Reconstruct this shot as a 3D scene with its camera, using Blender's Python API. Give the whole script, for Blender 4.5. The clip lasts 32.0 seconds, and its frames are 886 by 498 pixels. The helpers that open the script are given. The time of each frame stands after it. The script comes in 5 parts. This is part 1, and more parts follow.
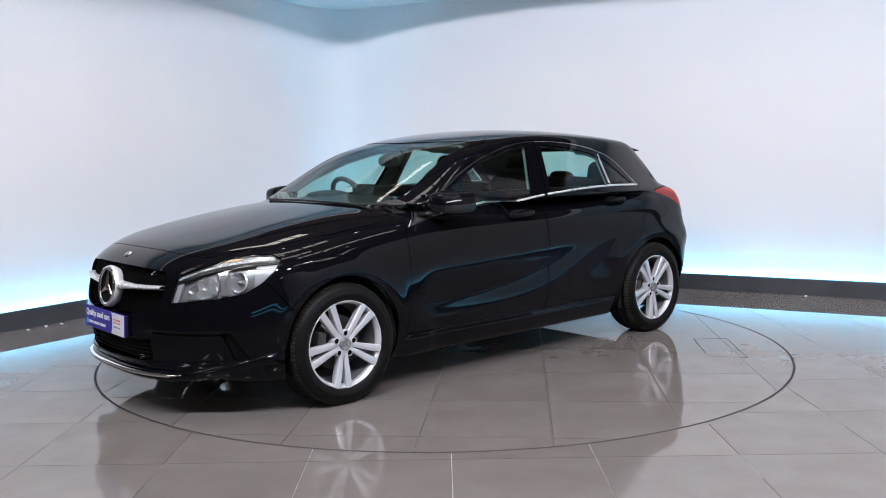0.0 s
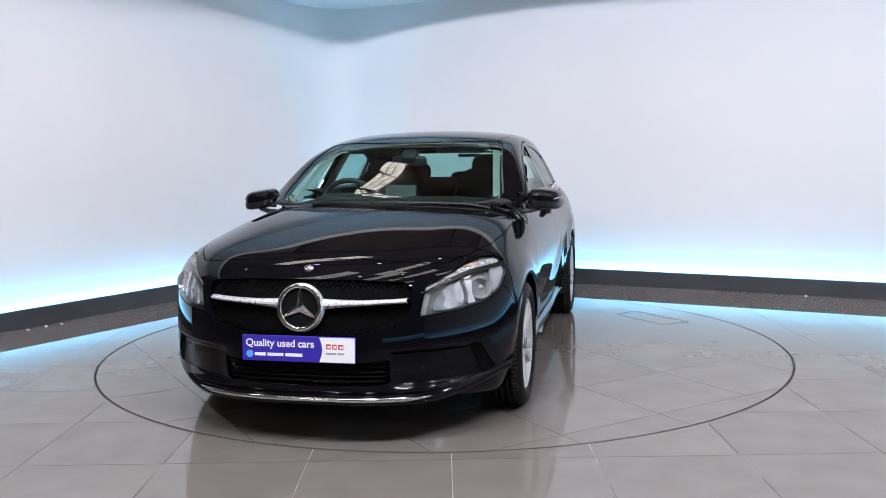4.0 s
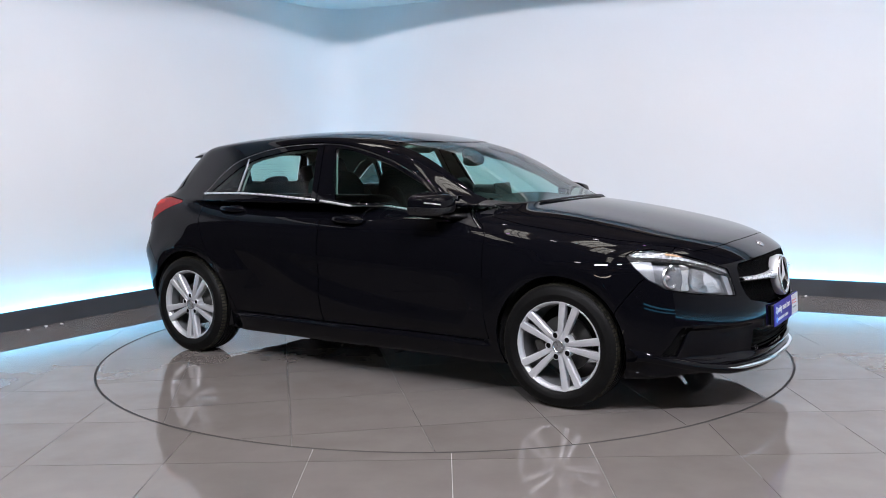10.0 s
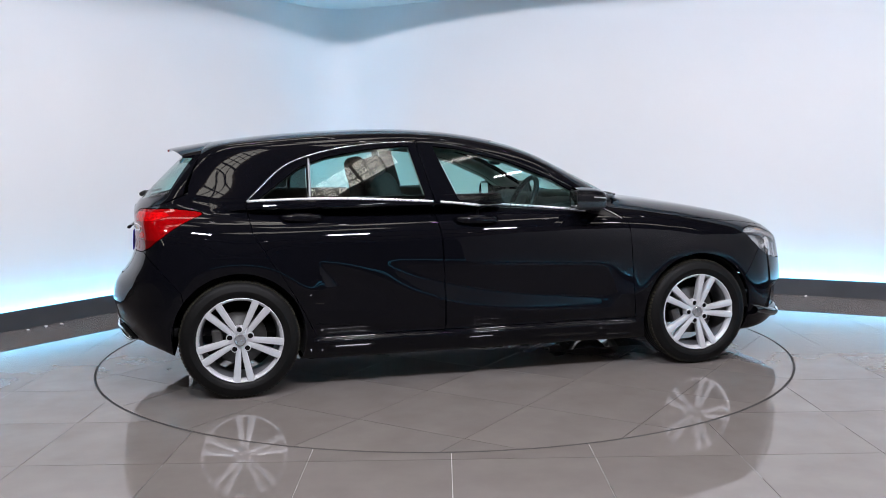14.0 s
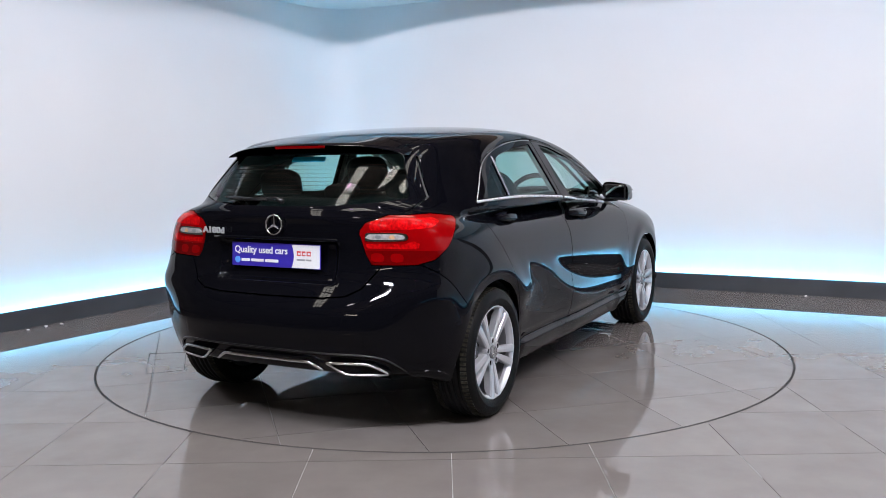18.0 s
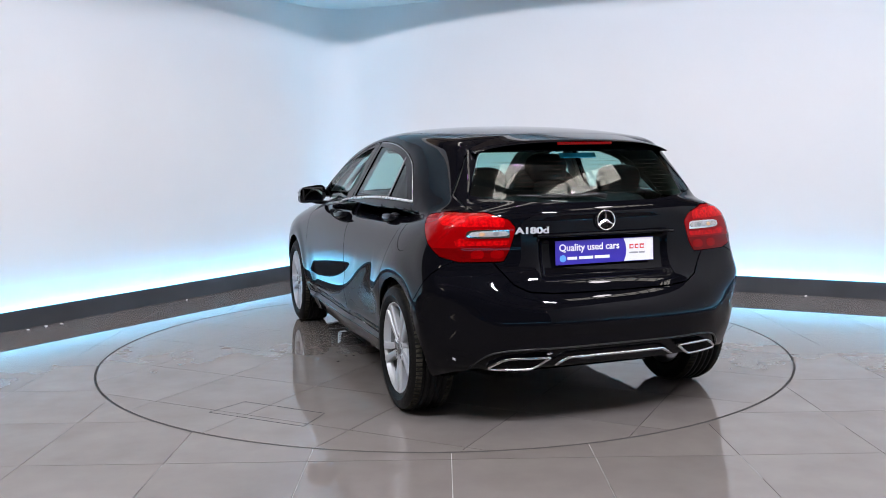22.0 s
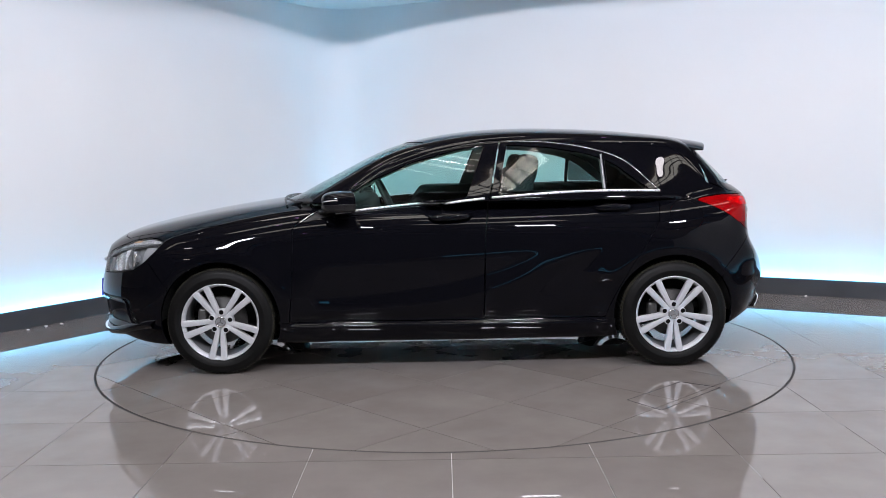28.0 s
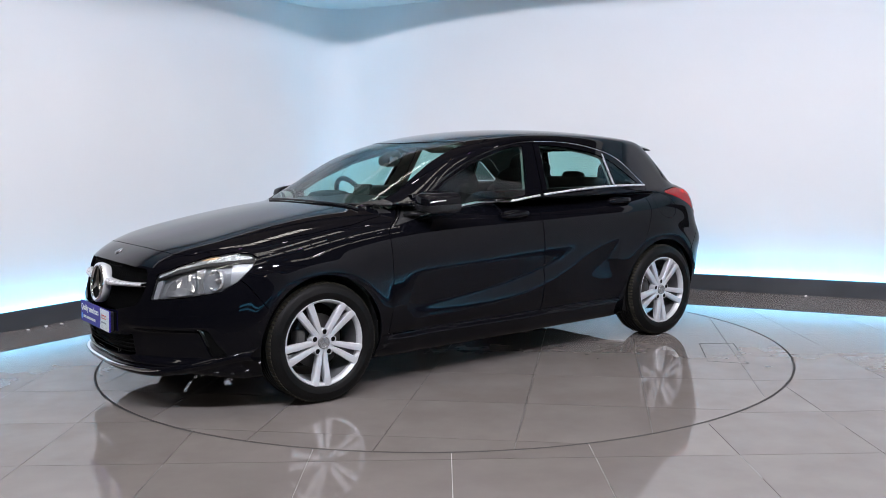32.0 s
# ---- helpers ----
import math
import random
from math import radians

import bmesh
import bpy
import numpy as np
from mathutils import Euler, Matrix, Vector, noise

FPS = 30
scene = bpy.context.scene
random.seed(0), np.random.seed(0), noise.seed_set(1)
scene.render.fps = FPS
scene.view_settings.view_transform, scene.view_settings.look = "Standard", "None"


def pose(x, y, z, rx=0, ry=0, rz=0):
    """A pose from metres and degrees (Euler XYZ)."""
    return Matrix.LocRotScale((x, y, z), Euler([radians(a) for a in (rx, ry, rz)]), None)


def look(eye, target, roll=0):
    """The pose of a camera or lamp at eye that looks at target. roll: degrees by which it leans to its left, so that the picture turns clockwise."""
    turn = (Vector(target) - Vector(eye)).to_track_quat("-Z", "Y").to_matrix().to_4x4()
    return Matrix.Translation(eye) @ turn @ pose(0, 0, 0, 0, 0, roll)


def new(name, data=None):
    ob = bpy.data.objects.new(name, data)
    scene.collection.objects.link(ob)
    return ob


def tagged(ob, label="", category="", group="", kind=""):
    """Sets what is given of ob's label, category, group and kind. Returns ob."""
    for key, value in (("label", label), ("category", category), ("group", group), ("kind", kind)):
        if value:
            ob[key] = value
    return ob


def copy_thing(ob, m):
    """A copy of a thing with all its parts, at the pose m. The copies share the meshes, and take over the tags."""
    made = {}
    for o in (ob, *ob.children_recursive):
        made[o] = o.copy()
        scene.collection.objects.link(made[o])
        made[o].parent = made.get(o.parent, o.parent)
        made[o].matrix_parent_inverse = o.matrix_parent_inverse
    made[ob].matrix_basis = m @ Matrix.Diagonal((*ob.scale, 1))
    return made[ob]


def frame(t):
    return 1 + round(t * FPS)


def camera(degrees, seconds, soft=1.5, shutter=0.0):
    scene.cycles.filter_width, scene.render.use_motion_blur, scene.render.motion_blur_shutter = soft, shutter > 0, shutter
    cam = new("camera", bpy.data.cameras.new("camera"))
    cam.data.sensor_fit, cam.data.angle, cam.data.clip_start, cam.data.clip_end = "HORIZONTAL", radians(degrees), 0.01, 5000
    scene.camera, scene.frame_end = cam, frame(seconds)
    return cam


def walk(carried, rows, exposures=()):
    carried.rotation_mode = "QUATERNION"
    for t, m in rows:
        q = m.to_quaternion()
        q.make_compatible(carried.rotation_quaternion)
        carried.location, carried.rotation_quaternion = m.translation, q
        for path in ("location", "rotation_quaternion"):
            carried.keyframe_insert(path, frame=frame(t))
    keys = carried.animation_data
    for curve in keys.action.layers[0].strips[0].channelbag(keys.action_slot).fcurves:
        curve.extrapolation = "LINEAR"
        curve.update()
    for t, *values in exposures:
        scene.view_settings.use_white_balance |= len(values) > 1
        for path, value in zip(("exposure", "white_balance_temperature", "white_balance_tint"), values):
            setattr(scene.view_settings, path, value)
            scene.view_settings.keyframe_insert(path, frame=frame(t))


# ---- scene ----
# The camera stands still before a turntable in the corner of a showroom; the car turns on it.
# World origin: the turntable's axis on the floor. Car space: x forward, y to its left, origin between the axles.
SECONDS = 32.0
EYE = (0.0, -5.9933, 1.2915)
PITCH, YAW, ROLL = 6.0997, 0.0167, -0.8735
cam = camera(52.618, SECONDS, soft=0.72)
CAM_POSE = pose(*EYE, 90 - PITCH, 0, -YAW) @ pose(0, 0, 0, 0, 0, ROLL)
walk(cam, [(0.0, CAM_POSE), (SECONDS, CAM_POSE)], exposures=[(0.0, 0.0), (SECONDS, 0.0)])

TABLE_R = 2.222
CAR_OFF = (-0.0144, -0.1321)
# Heading of the turntable in degrees: it starts, turns evenly at about 12 degrees a second, and stops.
TURN = [(0.0, -138.4), (0.5, -137.8), (1.0, -135.6), (1.5, -131.8), (2.0, -126.4), (2.5, -120.5), (3.5, -108.8),
        (5.5, -85.4), (7.0, -67.6), (9.0, -44.6), (11.0, -21.5), (13.0, 1.8), (14.5, 19.9), (16.5, 44.1), (18.0, 62.0),
        (20.0, 85.9), (22.0, 109.6), (24.0, 132.8), (25.5, 150.6), (27.5, 174.9), (29.0, 192.6), (30.0, 203.9),
        (30.5, 209.2), (31.0, 213.6), (31.5, 216.1), (32.0, 216.9)]

# ---- light ----
world = bpy.data.worlds.new("world")
scene.world = world
world.use_nodes = True
wbg = world.node_tree.nodes["Background"]
wbg.inputs[0].default_value = (0.5, 0.6, 0.8, 1)
wbg.inputs[1].default_value = 0.02


def lamp(name, kind, power, colour, m, size=0.3, size_y=None, spread=180):
    data = bpy.data.lights.new(name, kind)
    data.energy, data.color = power, colour
    if kind == "AREA":
        data.size = size
        data.spread = radians(spread)
        if size_y:
            data.shape, data.size_y = "RECTANGLE", size_y
    else:
        data.shadow_soft_size = size
    ob = new(name, data)
    ob.matrix_world = m
    return ob


for k, (x, y, z, p) in enumerate(((-2.6, -4.9, 4.3, 104), (-0.9, -4.6, 4.35, 123), (1.2, -4.7, 4.3, 131), (2.9, -4.4, 4.4, 89))):
    tint = (0.94, 0.965, 1.085) if k < 2 else (0.975, 0.95, 1.075)
    lamp("front_light", "AREA", p, tint, look((x, y, z), (x * 0.3, 1.6, 0.9)), 0.40, 0.20)

# ---- materials ----
def material(name):
    m = bpy.data.materials.new(name)
    m.use_nodes = True
    nt = m.node_tree
    nt.nodes.clear()
    out = nt.nodes.new("ShaderNodeOutputMaterial")
    b = nt.nodes.new("ShaderNodeBsdfPrincipled")
    nt.links.new(b.outputs[0], out.inputs[0])
    return m, nt, b, out


def node(nt, kind, **kw):
    n = nt.nodes.new("ShaderNode" + kind)
    for k, v in kw.items():
        if k in n.inputs:
            n.inputs[k].default_value = v
    return n


def ramp(nt, src, lo, hi, a=0.35, b=0.65):
    r = nt.nodes.new("ShaderNodeValToRGB")
    e = r.color_ramp.elements
    e[0].position, e[0].color = a, (*lo, 1)
    e[1].position, e[1].color = b, (*hi, 1)
    nt.links.new(src, r.inputs[0])
    return r.outputs[0]


def surface(name, colour, rough=0.5, metal=0.0, vary=0.12, scale=6.0, fine=90.0, bump=0.05, coat=0.0, spec=0.5, rough_vary=0.08, depth=0.002):
    """A plain material whose tone, gloss and relief vary at two scales."""
    m, nt, b, _ = material(name)
    tc = node(nt, "TexCoord")
    big = node(nt, "TexNoise", Scale=scale, Detail=4.0)
    small = node(nt, "TexNoise", Scale=fine, Detail=2.0)
    for n in (big, small):
        nt.links.new(tc.outputs["Object"], n.inputs["Vector"])
    lo = [c * (1 - vary) for c in colour]
    hi = [min(1, c * (1 + vary)) for c in colour]
    nt.links.new(ramp(nt, big.outputs[0], lo, hi), b.inputs["Base Color"])
    r0, r1 = max(0.0, rough - rough_vary), min(1, rough + rough_vary)
    nt.links.new(ramp(nt, small.outputs[0], (r0,) * 3, (r1,) * 3), b.inputs["Roughness"])
    b.inputs["Metallic"].default_value = metal
    b.inputs["Specular IOR Level"].default_value = spec
    if coat:
        b.inputs["Coat Weight"].default_value = coat
        b.inputs["Coat Roughness"].default_value = 0.02
    if bump:
        bp = node(nt, "Bump", Strength=bump, Distance=depth)
        nt.links.new(small.outputs[0], bp.inputs["Height"])
        nt.links.new(bp.outputs[0], b.inputs["Normal"])
    return m


def glow(name, colour, strength):
    m, nt, b, out = material(name)
    b.inputs["Base Color"].default_value = (0.8, 0.8, 0.8, 1)
    b.inputs["Emission Color"].default_value = (*colour, 1)
    b.inputs["Emission Strength"].default_value = strength
    return m


def glass(name, tint, rough=0.0):
    """A thin pane: tinted see-through with a mirror gloss that grows at a glance."""
    m, nt, b, out = material(name)
    nt.nodes.remove(b)
    tr = node(nt, "BsdfTransparent")
    tr.inputs[0].default_value = (*tint, 1)
    gl = node(nt, "BsdfGlossy", Roughness=rough)
    lw = node(nt, "LayerWeight", Blend=0.5)
    pw = node(nt, "Math")
    pw.operation = "POWER"
    pw.inputs[1].default_value = 5.0
    fr = node(nt, "Math")
    fr.operation = "MULTIPLY_ADD"
    fr.inputs[1].default_value, fr.inputs[2].default_value = 0.93, 0.05
    nt.links.new(lw.outputs["Facing"], pw.inputs[0])
    nt.links.new(pw.outputs[0], fr.inputs[0])
    mix = node(nt, "MixShader")
    nt.links.new(fr.outputs[0], mix.inputs[0])
    nt.links.new(tr.outputs[0], mix.inputs[1])
    nt.links.new(gl.outputs[0], mix.inputs[2])
    nt.links.new(mix.outputs[0], out.inputs[0])
    return m


WALL_PAINT = surface("wall_paint", (0.8, 0.8, 0.81), 0.6, vary=0.015, scale=0.8, fine=220, bump=0.06, depth=0.001)
CEIL_PAINT = surface("ceiling_paint", (0.78, 0.78, 0.78), 0.7, vary=0.02, scale=1.0, bump=0.05)
HALL_PAINT = surface("hall_paint", (0.20, 0.185, 0.175), 0.8, vary=0.2, scale=0.7, fine=12, bump=0.0, rough_vary=0.03)
HALL_ROOF = surface("hall_roof_sheet", (0.34, 0.28, 0.24), 0.7, vary=0.2, scale=0.7, fine=12, bump=0.0, rough_vary=0.03)
STEEL_PAINT = surface("steel_paint", (0.05, 0.045, 0.04), 0.6, vary=0.2)
PLINTH = surface("plinth_laminate", (0.055, 0.06, 0.068), 0.42, vary=0.1, scale=3, fine=24, bump=0.01, rough_vary=0.03)
GROUT = surface("grout", (0.42, 0.41, 0.4), 0.8, vary=0.35, scale=2.5, fine=60, bump=0.2)
TABLE_BED = surface("table_bed", (0.07, 0.068, 0.066), 0.8, vary=0.35, scale=2.5, fine=60, bump=0.2)
DARK_GAP = surface("turntable_gap", (0.012, 0.012, 0.012), 0.7, vary=0.3)
LED = glow("led_strip", (0.12, 0.60, 1.0), 130.0)
TUBE_GLOW = glow("tube_glow", (1.0, 0.87, 0.74), 22.0)
ROOFLIGHT = glow("rooflight", (1.0, 0.95, 0.87), 8.3)
SPOT_GLOW = glow("spot_glow", (1.0, 0.93, 0.98), 45.0)
SPOT_PINK = glow("spot_pink", (0.75, 0.35, 1.0), 45.0)


def tile_material(name):
    m, nt, b, _ = material(name)
    tc = node(nt, "TexCoord")
    info = node(nt, "ObjectInfo")
    add = node(nt, "VectorMath")
    add.operation = "ADD"
    mul = node(nt, "Math")
    mul.operation = "MULTIPLY"
    mul.inputs[1].default_value = 37.0
    nt.links.new(info.outputs["Random"], mul.inputs[0])
    nt.links.new(tc.outputs["Object"], add.inputs[0])
    nt.links.new(mul.outputs[0], add.inputs[1])
    cloud = node(nt, "TexNoise", Scale=3.2, Detail=5.0, Roughness=0.55)
    grain = node(nt, "TexNoise", Scale=160.0, Detail=3.0)
    smear = node(nt, "TexNoise", Scale=5.0, Detail=3.0, Roughness=0.5)
    for n in (cloud, grain, smear):
        nt.links.new(add.outputs[0], n.inputs["Vector"])
    base = ramp(nt, cloud.outputs[0], (0.168, 0.150, 0.140), (0.200, 0.180, 0.169), 0.3, 0.7)
    mix = node(nt, "Mix")
    mix.data_type, mix.blend_type = "RGBA", "MULTIPLY"
    mix.inputs["Factor"].default_value = 1.0
    tone = ramp(nt, info.outputs["Random"], (0.93, 0.93, 0.93), (1.0, 1.0, 1.0), 0.0, 1.0)
    nt.links.new(base, mix.inputs[6])
    nt.links.new(tone, mix.inputs[7])
    stain = node(nt, "Mix")
    stain.data_type, stain.blend_type = "RGBA", "MULTIPLY"
    stain.inputs["Factor"].default_value = 1.0
    nt.links.new(mix.outputs[2], stain.inputs[6])
    nt.links.new(ramp(nt, smear.outputs[0], (0.94, 0.935, 0.925), (1.0, 1.0, 1.0), 0.30, 0.70), stain.inputs[7])
    nt.links.new(stain.outputs[2], b.inputs["Base Color"])
    nt.links.new(ramp(nt, smear.outputs[0], (0.006,) * 3, (0.016,) * 3, 0.30, 0.70), b.inputs["Roughness"])
    b.inputs["IOR"].default_value = 1.51
    bp = node(nt, "Bump", Strength=0.006, Distance=0.002)
    nt.links.new(cloud.outputs[0], bp.inputs["Height"])
    nt.links.new(bp.outputs[0], b.inputs["Normal"])
    return m


TILE = tile_material("porcelain_tile")


# ---- mesh helpers ----
def part(name, bm, mat, parent=None, label="", smooth=False):
    """Links a bmesh as one mesh object, under a thing or a part."""
    me = bpy.data.meshes.new(name)
    bm.to_mesh(me)
    bm.free()
    me.materials.append(mat)
    if smooth:
        me.polygons.foreach_set("use_smooth", [True] * len(me.polygons))
    ob = new(name, me)
    ob.parent = parent
    if label:
        ob["label"] = label
    return ob


def raw(name, v, f, mat, parent=None, label="", normals=None, smooth=True):
    """The same from arrays of corners and faces, with given normals where there are any."""
    me = bpy.data.meshes.new(name)
    me.from_pydata([tuple(p) for p in np.asarray(v, float).tolist()], [], [tuple(q) for q in f] if isinstance(f, list) else f.tolist())
    me.materials.append(mat)
    if smooth:
        me.polygons.foreach_set("use_smooth", [True] * len(me.polygons))
    if normals is not None:
        me.normals_split_custom_set_from_vertices([tuple(n) for n in normals.tolist()])
    ob = new(name, me)
    ob.parent = parent
    if label:
        ob["label"] = label
    return ob


def box(sx, sy, sz, m=None, bevel=0.0, segs=2, bm=None):
    own = bmesh.new()
    bmesh.ops.create_cube(own, size=1.0, matrix=Matrix.Diagonal((sx, sy, sz, 1)))
    if bevel:
        bmesh.ops.bevel(own, geom=own.edges[:], offset=bevel, segments=segs, affect="EDGES", profile=0.5)
    if m is not None:
        bmesh.ops.transform(own, matrix=m, verts=own.verts)
    if bm is None:
        return own
    tmp = bpy.data.meshes.new("tmp")
    own.to_mesh(tmp)
    own.free()
    bm.from_mesh(tmp)
    bpy.data.meshes.remove(tmp)
    return bm


def lathe(profile, axis_m=None, steps=48, bm=None):
    """Turns a profile of (radius, height) round z."""
    bm = bm or bmesh.new()
    rings = []
    for r, h in profile:
        ring = []
        for i in range(steps):
            a = 2 * math.pi * i / steps
            p = Vector((r * math.cos(a), r * math.sin(a), h))
            ring.append(bm.verts.new(axis_m @ p if axis_m is not None else p))
        rings.append(ring)
    for a, b in zip(rings, rings[1:]):
        for i in range(steps):
            j = (i + 1) % steps
            bm.faces.new((a[i], a[j], b[j], b[i]))
    return bm


def tube(points, radius, bm=None, sides=8, closed=False, flat=1.0, up=Vector((0, 0, 1))):
    """A rod along points; flat squeezes it along up."""
    bm = bm or bmesh.new()
    pts = [Vector(p) for p in points]
    n = len(pts)
    rings = []
    for i, p in enumerate(pts):
        a = pts[(i - 1) % n] if closed or i else pts[0]
        b = pts[(i + 1) % n] if closed or i < n - 1 else pts[-1]
        d = (b - a).normalized()
        s = d.cross(up)
        s = s.normalized() if s.length > 1e-6 else Vector((1, 0, 0))
        t = s.cross(d).normalized()
        r = radius(i / max(1, n - 1)) if callable(radius) else radius
        rings.append([bm.verts.new(p + (s * math.cos(2 * math.pi * k / sides) + t * flat * math.sin(2 * math.pi * k / sides)) * r) for k in range(sides)])
    for i in range(n if closed else n - 1):
        a, b = rings[i], rings[(i + 1) % n]
        for k in range(sides):
            l = (k + 1) % sides
            bm.faces.new((a[k], a[l], b[l], b[k]))
    if not closed:
        bm.faces.new(rings[0][::-1])
        bm.faces.new(rings[-1])
    return bm


def spline(xs, ys):
    """Natural cubic curve through a few knots, straight beyond them."""
    xs, ys = np.array(xs, float), np.array(ys, float)
    n, h = len(xs), np.diff(xs)
    a = np.zeros((n, n))
    r = np.zeros(n)
    a[0, 0] = a[-1, -1] = 1
    for i in range(1, n - 1):
        a[i, i - 1], a[i, i], a[i, i + 1] = h[i - 1], 2 * (h[i - 1] + h[i]), h[i]
        r[i] = 6 * ((ys[i + 1] - ys[i]) / h[i] - (ys[i] - ys[i - 1]) / h[i - 1])
    m2 = np.linalg.solve(a, r)

    def value(x):
        x = np.asarray(x, float)
        k = np.clip(np.searchsorted(xs, x) - 1, 0, n - 2)
        c = np.clip(x, xs[0], xs[-1])
        t0, t1, hh = xs[k + 1] - c, c - xs[k], h[k]
        v = (m2[k] * t0 ** 3 + m2[k + 1] * t1 ** 3) / (6 * hh) + (ys[k] / hh - m2[k] * hh / 6) * t0 + (ys[k + 1] / hh - m2[k + 1] * hh / 6) * t1
        s0 = (ys[1] - ys[0]) / h[0] - h[0] * m2[1] / 6
        s1 = (ys[-1] - ys[-2]) / h[-1] + h[-1] * m2[-2] / 6
        return v + np.where(x < xs[0], (x - xs[0]) * s0, 0) + np.where(x > xs[-1], (x - xs[-1]) * s1, 0)
    return value


def split(mesh, s):
    """Cuts a triangle mesh (corners, triangles, corner values) where s is nought: the part below it and the part above."""
    v, f, n = mesh
    out = []
    for sign in (1.0, -1.0):
        d = s * sign
        inside = d < 0
        cnt = inside[f].sum(1)
        faces = [f[cnt == 3]]
        nv, nn, base = [v], [n], len(v)
        for want in (1, 2):
            g = f[cnt == want]
            if not len(g):
                continue
            lone = inside[g] if want == 1 else ~inside[g]
            k = lone.argmax(1)
            i = np.arange(len(g))
            a, b, c = g[i, k], g[i, (k + 1) % 3], g[i, (k + 2) % 3]
            new_ids = []
            for e in (b, c):
                t = (d[a] / (d[a] - d[e]))[:, None]
                nv.append(v[a] + (v[e] - v[a]) * t)
                nn.append(n[a] + (n[e] - n[a]) * t)
                new_ids.append(np.arange(base, base + len(g)))
                base += len(g)
            p, q = new_ids
            if want == 1:
                faces.append(np.stack([a, p, q], 1))
            else:
                faces += [np.stack([p, b, c], 1), np.stack([p, c, q], 1)]
        out.append(tidy(np.concatenate(nv), np.concatenate(faces), np.concatenate(nn)))
    return out


def tidy(v, f, n):
    """Joins corners that lie together and drops those not used."""
    if not len(f):
        return np.zeros((0, 3)), np.zeros((0, 3), int), np.zeros((0, 3))
    used = np.unique(f)
    key = np.round(v[used] * 2e4).astype(np.int64)
    _, first, inv = np.unique(key, axis=0, return_index=True, return_inverse=True)
    remap = np.zeros(len(v), int)
    remap[used] = inv.ravel()
    f = remap[f]
    ok = (f[:, 0] != f[:, 1]) & (f[:, 1] != f[:, 2]) & (f[:, 2] != f[:, 0])
    n2 = n[used][first]
    return v[used][first], f[ok], n2 / np.maximum(np.linalg.norm(n2, axis=1, keepdims=True), 1e-9)


def flange(mesh, depth, shrink=0.0):
    """Adds an inward rim along the open edges of a panel, so that it has thickness."""
    v, f, n = mesh
    e = np.concatenate([f[:, [0, 1]], f[:, [1, 2]], f[:, [2, 0]]])
    key = np.sort(e, 1)
    _, first, cnt = np.unique(key, axis=0, return_index=True, return_counts=True)
    rim = e[first[cnt == 1]]
    m = len(v)
    ids = np.unique(rim)
    back = np.zeros(m, int)
    back[ids] = np.arange(len(ids))
    k = len(ids)
    v2 = np.concatenate([v, v[ids], v[ids] - n[ids] * depth])
    a, b = rim[:, 0], rim[:, 1]
    f2 = np.concatenate([f, np.stack([b, a, m + back[a]], 1)[:0], np.stack([m + back[b], m + back[a], m + k + back[a]], 1), np.stack([m + back[b], m + k + back[a], m + k + back[b]], 1)])
    # the rim faces sideways: its normals point out of the panel
    side = np.zeros((len(v2), 3))
    d = v[b] - v[a]
    out = np.cross(d, n[a])
    np.add.at(side, m + back[a], out)
    np.add.at(side, m + back[b], out)
    side[m + k:m + 2 * k] = side[m:m + k]
    side = side / np.maximum(np.linalg.norm(side, axis=1, keepdims=True), 1e-9)
    n2 = np.concatenate([n, side[m:]])
    return v2, f2, n2


def mirrored(mesh):
    v, f, n = mesh
    s = np.array([1.0, -1.0, 1.0])
    return v * s, f[:, ::-1], n * s


def joined(*meshes):
    vs, fs, ns, base = [], [], [], 0
    for v, f, n in meshes:
        vs.append(v)
        fs.append(f + base)
        ns.append(n)
        base += len(v)
    return tidy(np.concatenate(vs), np.concatenate(fs), np.concatenate(ns))


# ---- the room ----
WALL_BACK = 0.11
LEFT_DIR = Vector((math.cos(radians(57.1)), math.sin(radians(57.1))))
RIGHT_DIR = Vector((math.cos(radians(-27.3)), math.sin(radians(-27.3))))
CORNER = Vector((-1.137, 4.015))
CEIL_Z, PLINTH_H, PLINTH_T = 2.872, 0.146, 0.022


def corner_line(back, radius, left=5.2, right=6.57, steps=14):
    """The plan line of the two walls, set back from the plinth, with their rounded corner."""
    nl, nr = Vector((-LEFT_DIR.y, LEFT_DIR.x)), Vector((-RIGHT_DIR.y, RIGHT_DIR.x))
    pl, pr = CORNER + nl * back, CORNER + nr * back
    den = LEFT_DIR.x * RIGHT_DIR.y - LEFT_DIR.y * RIGHT_DIR.x
    w = pr - pl
    c = pl + LEFT_DIR * ((w.x * RIGHT_DIR.y - w.y * RIGHT_DIR.x) / den)
    half = math.acos(max(-1, min(1, (-LEFT_DIR).dot(RIGHT_DIR)))) / 2
    t = radius / math.tan(half)
    a, b = c - LEFT_DIR * t, c + RIGHT_DIR * t
    o = a - nl * radius
    a0, a1 = math.atan2(nl.y, nl.x), math.atan2(nr.y, nr.x)
    arc = [o + Vector((math.cos(a0 + (a1 - a0) * i / steps), math.sin(a0 + (a1 - a0) * i / steps))) * radius for i in range(steps + 1)]
    return [c - LEFT_DIR * left] + arc + [c + RIGHT_DIR * right]


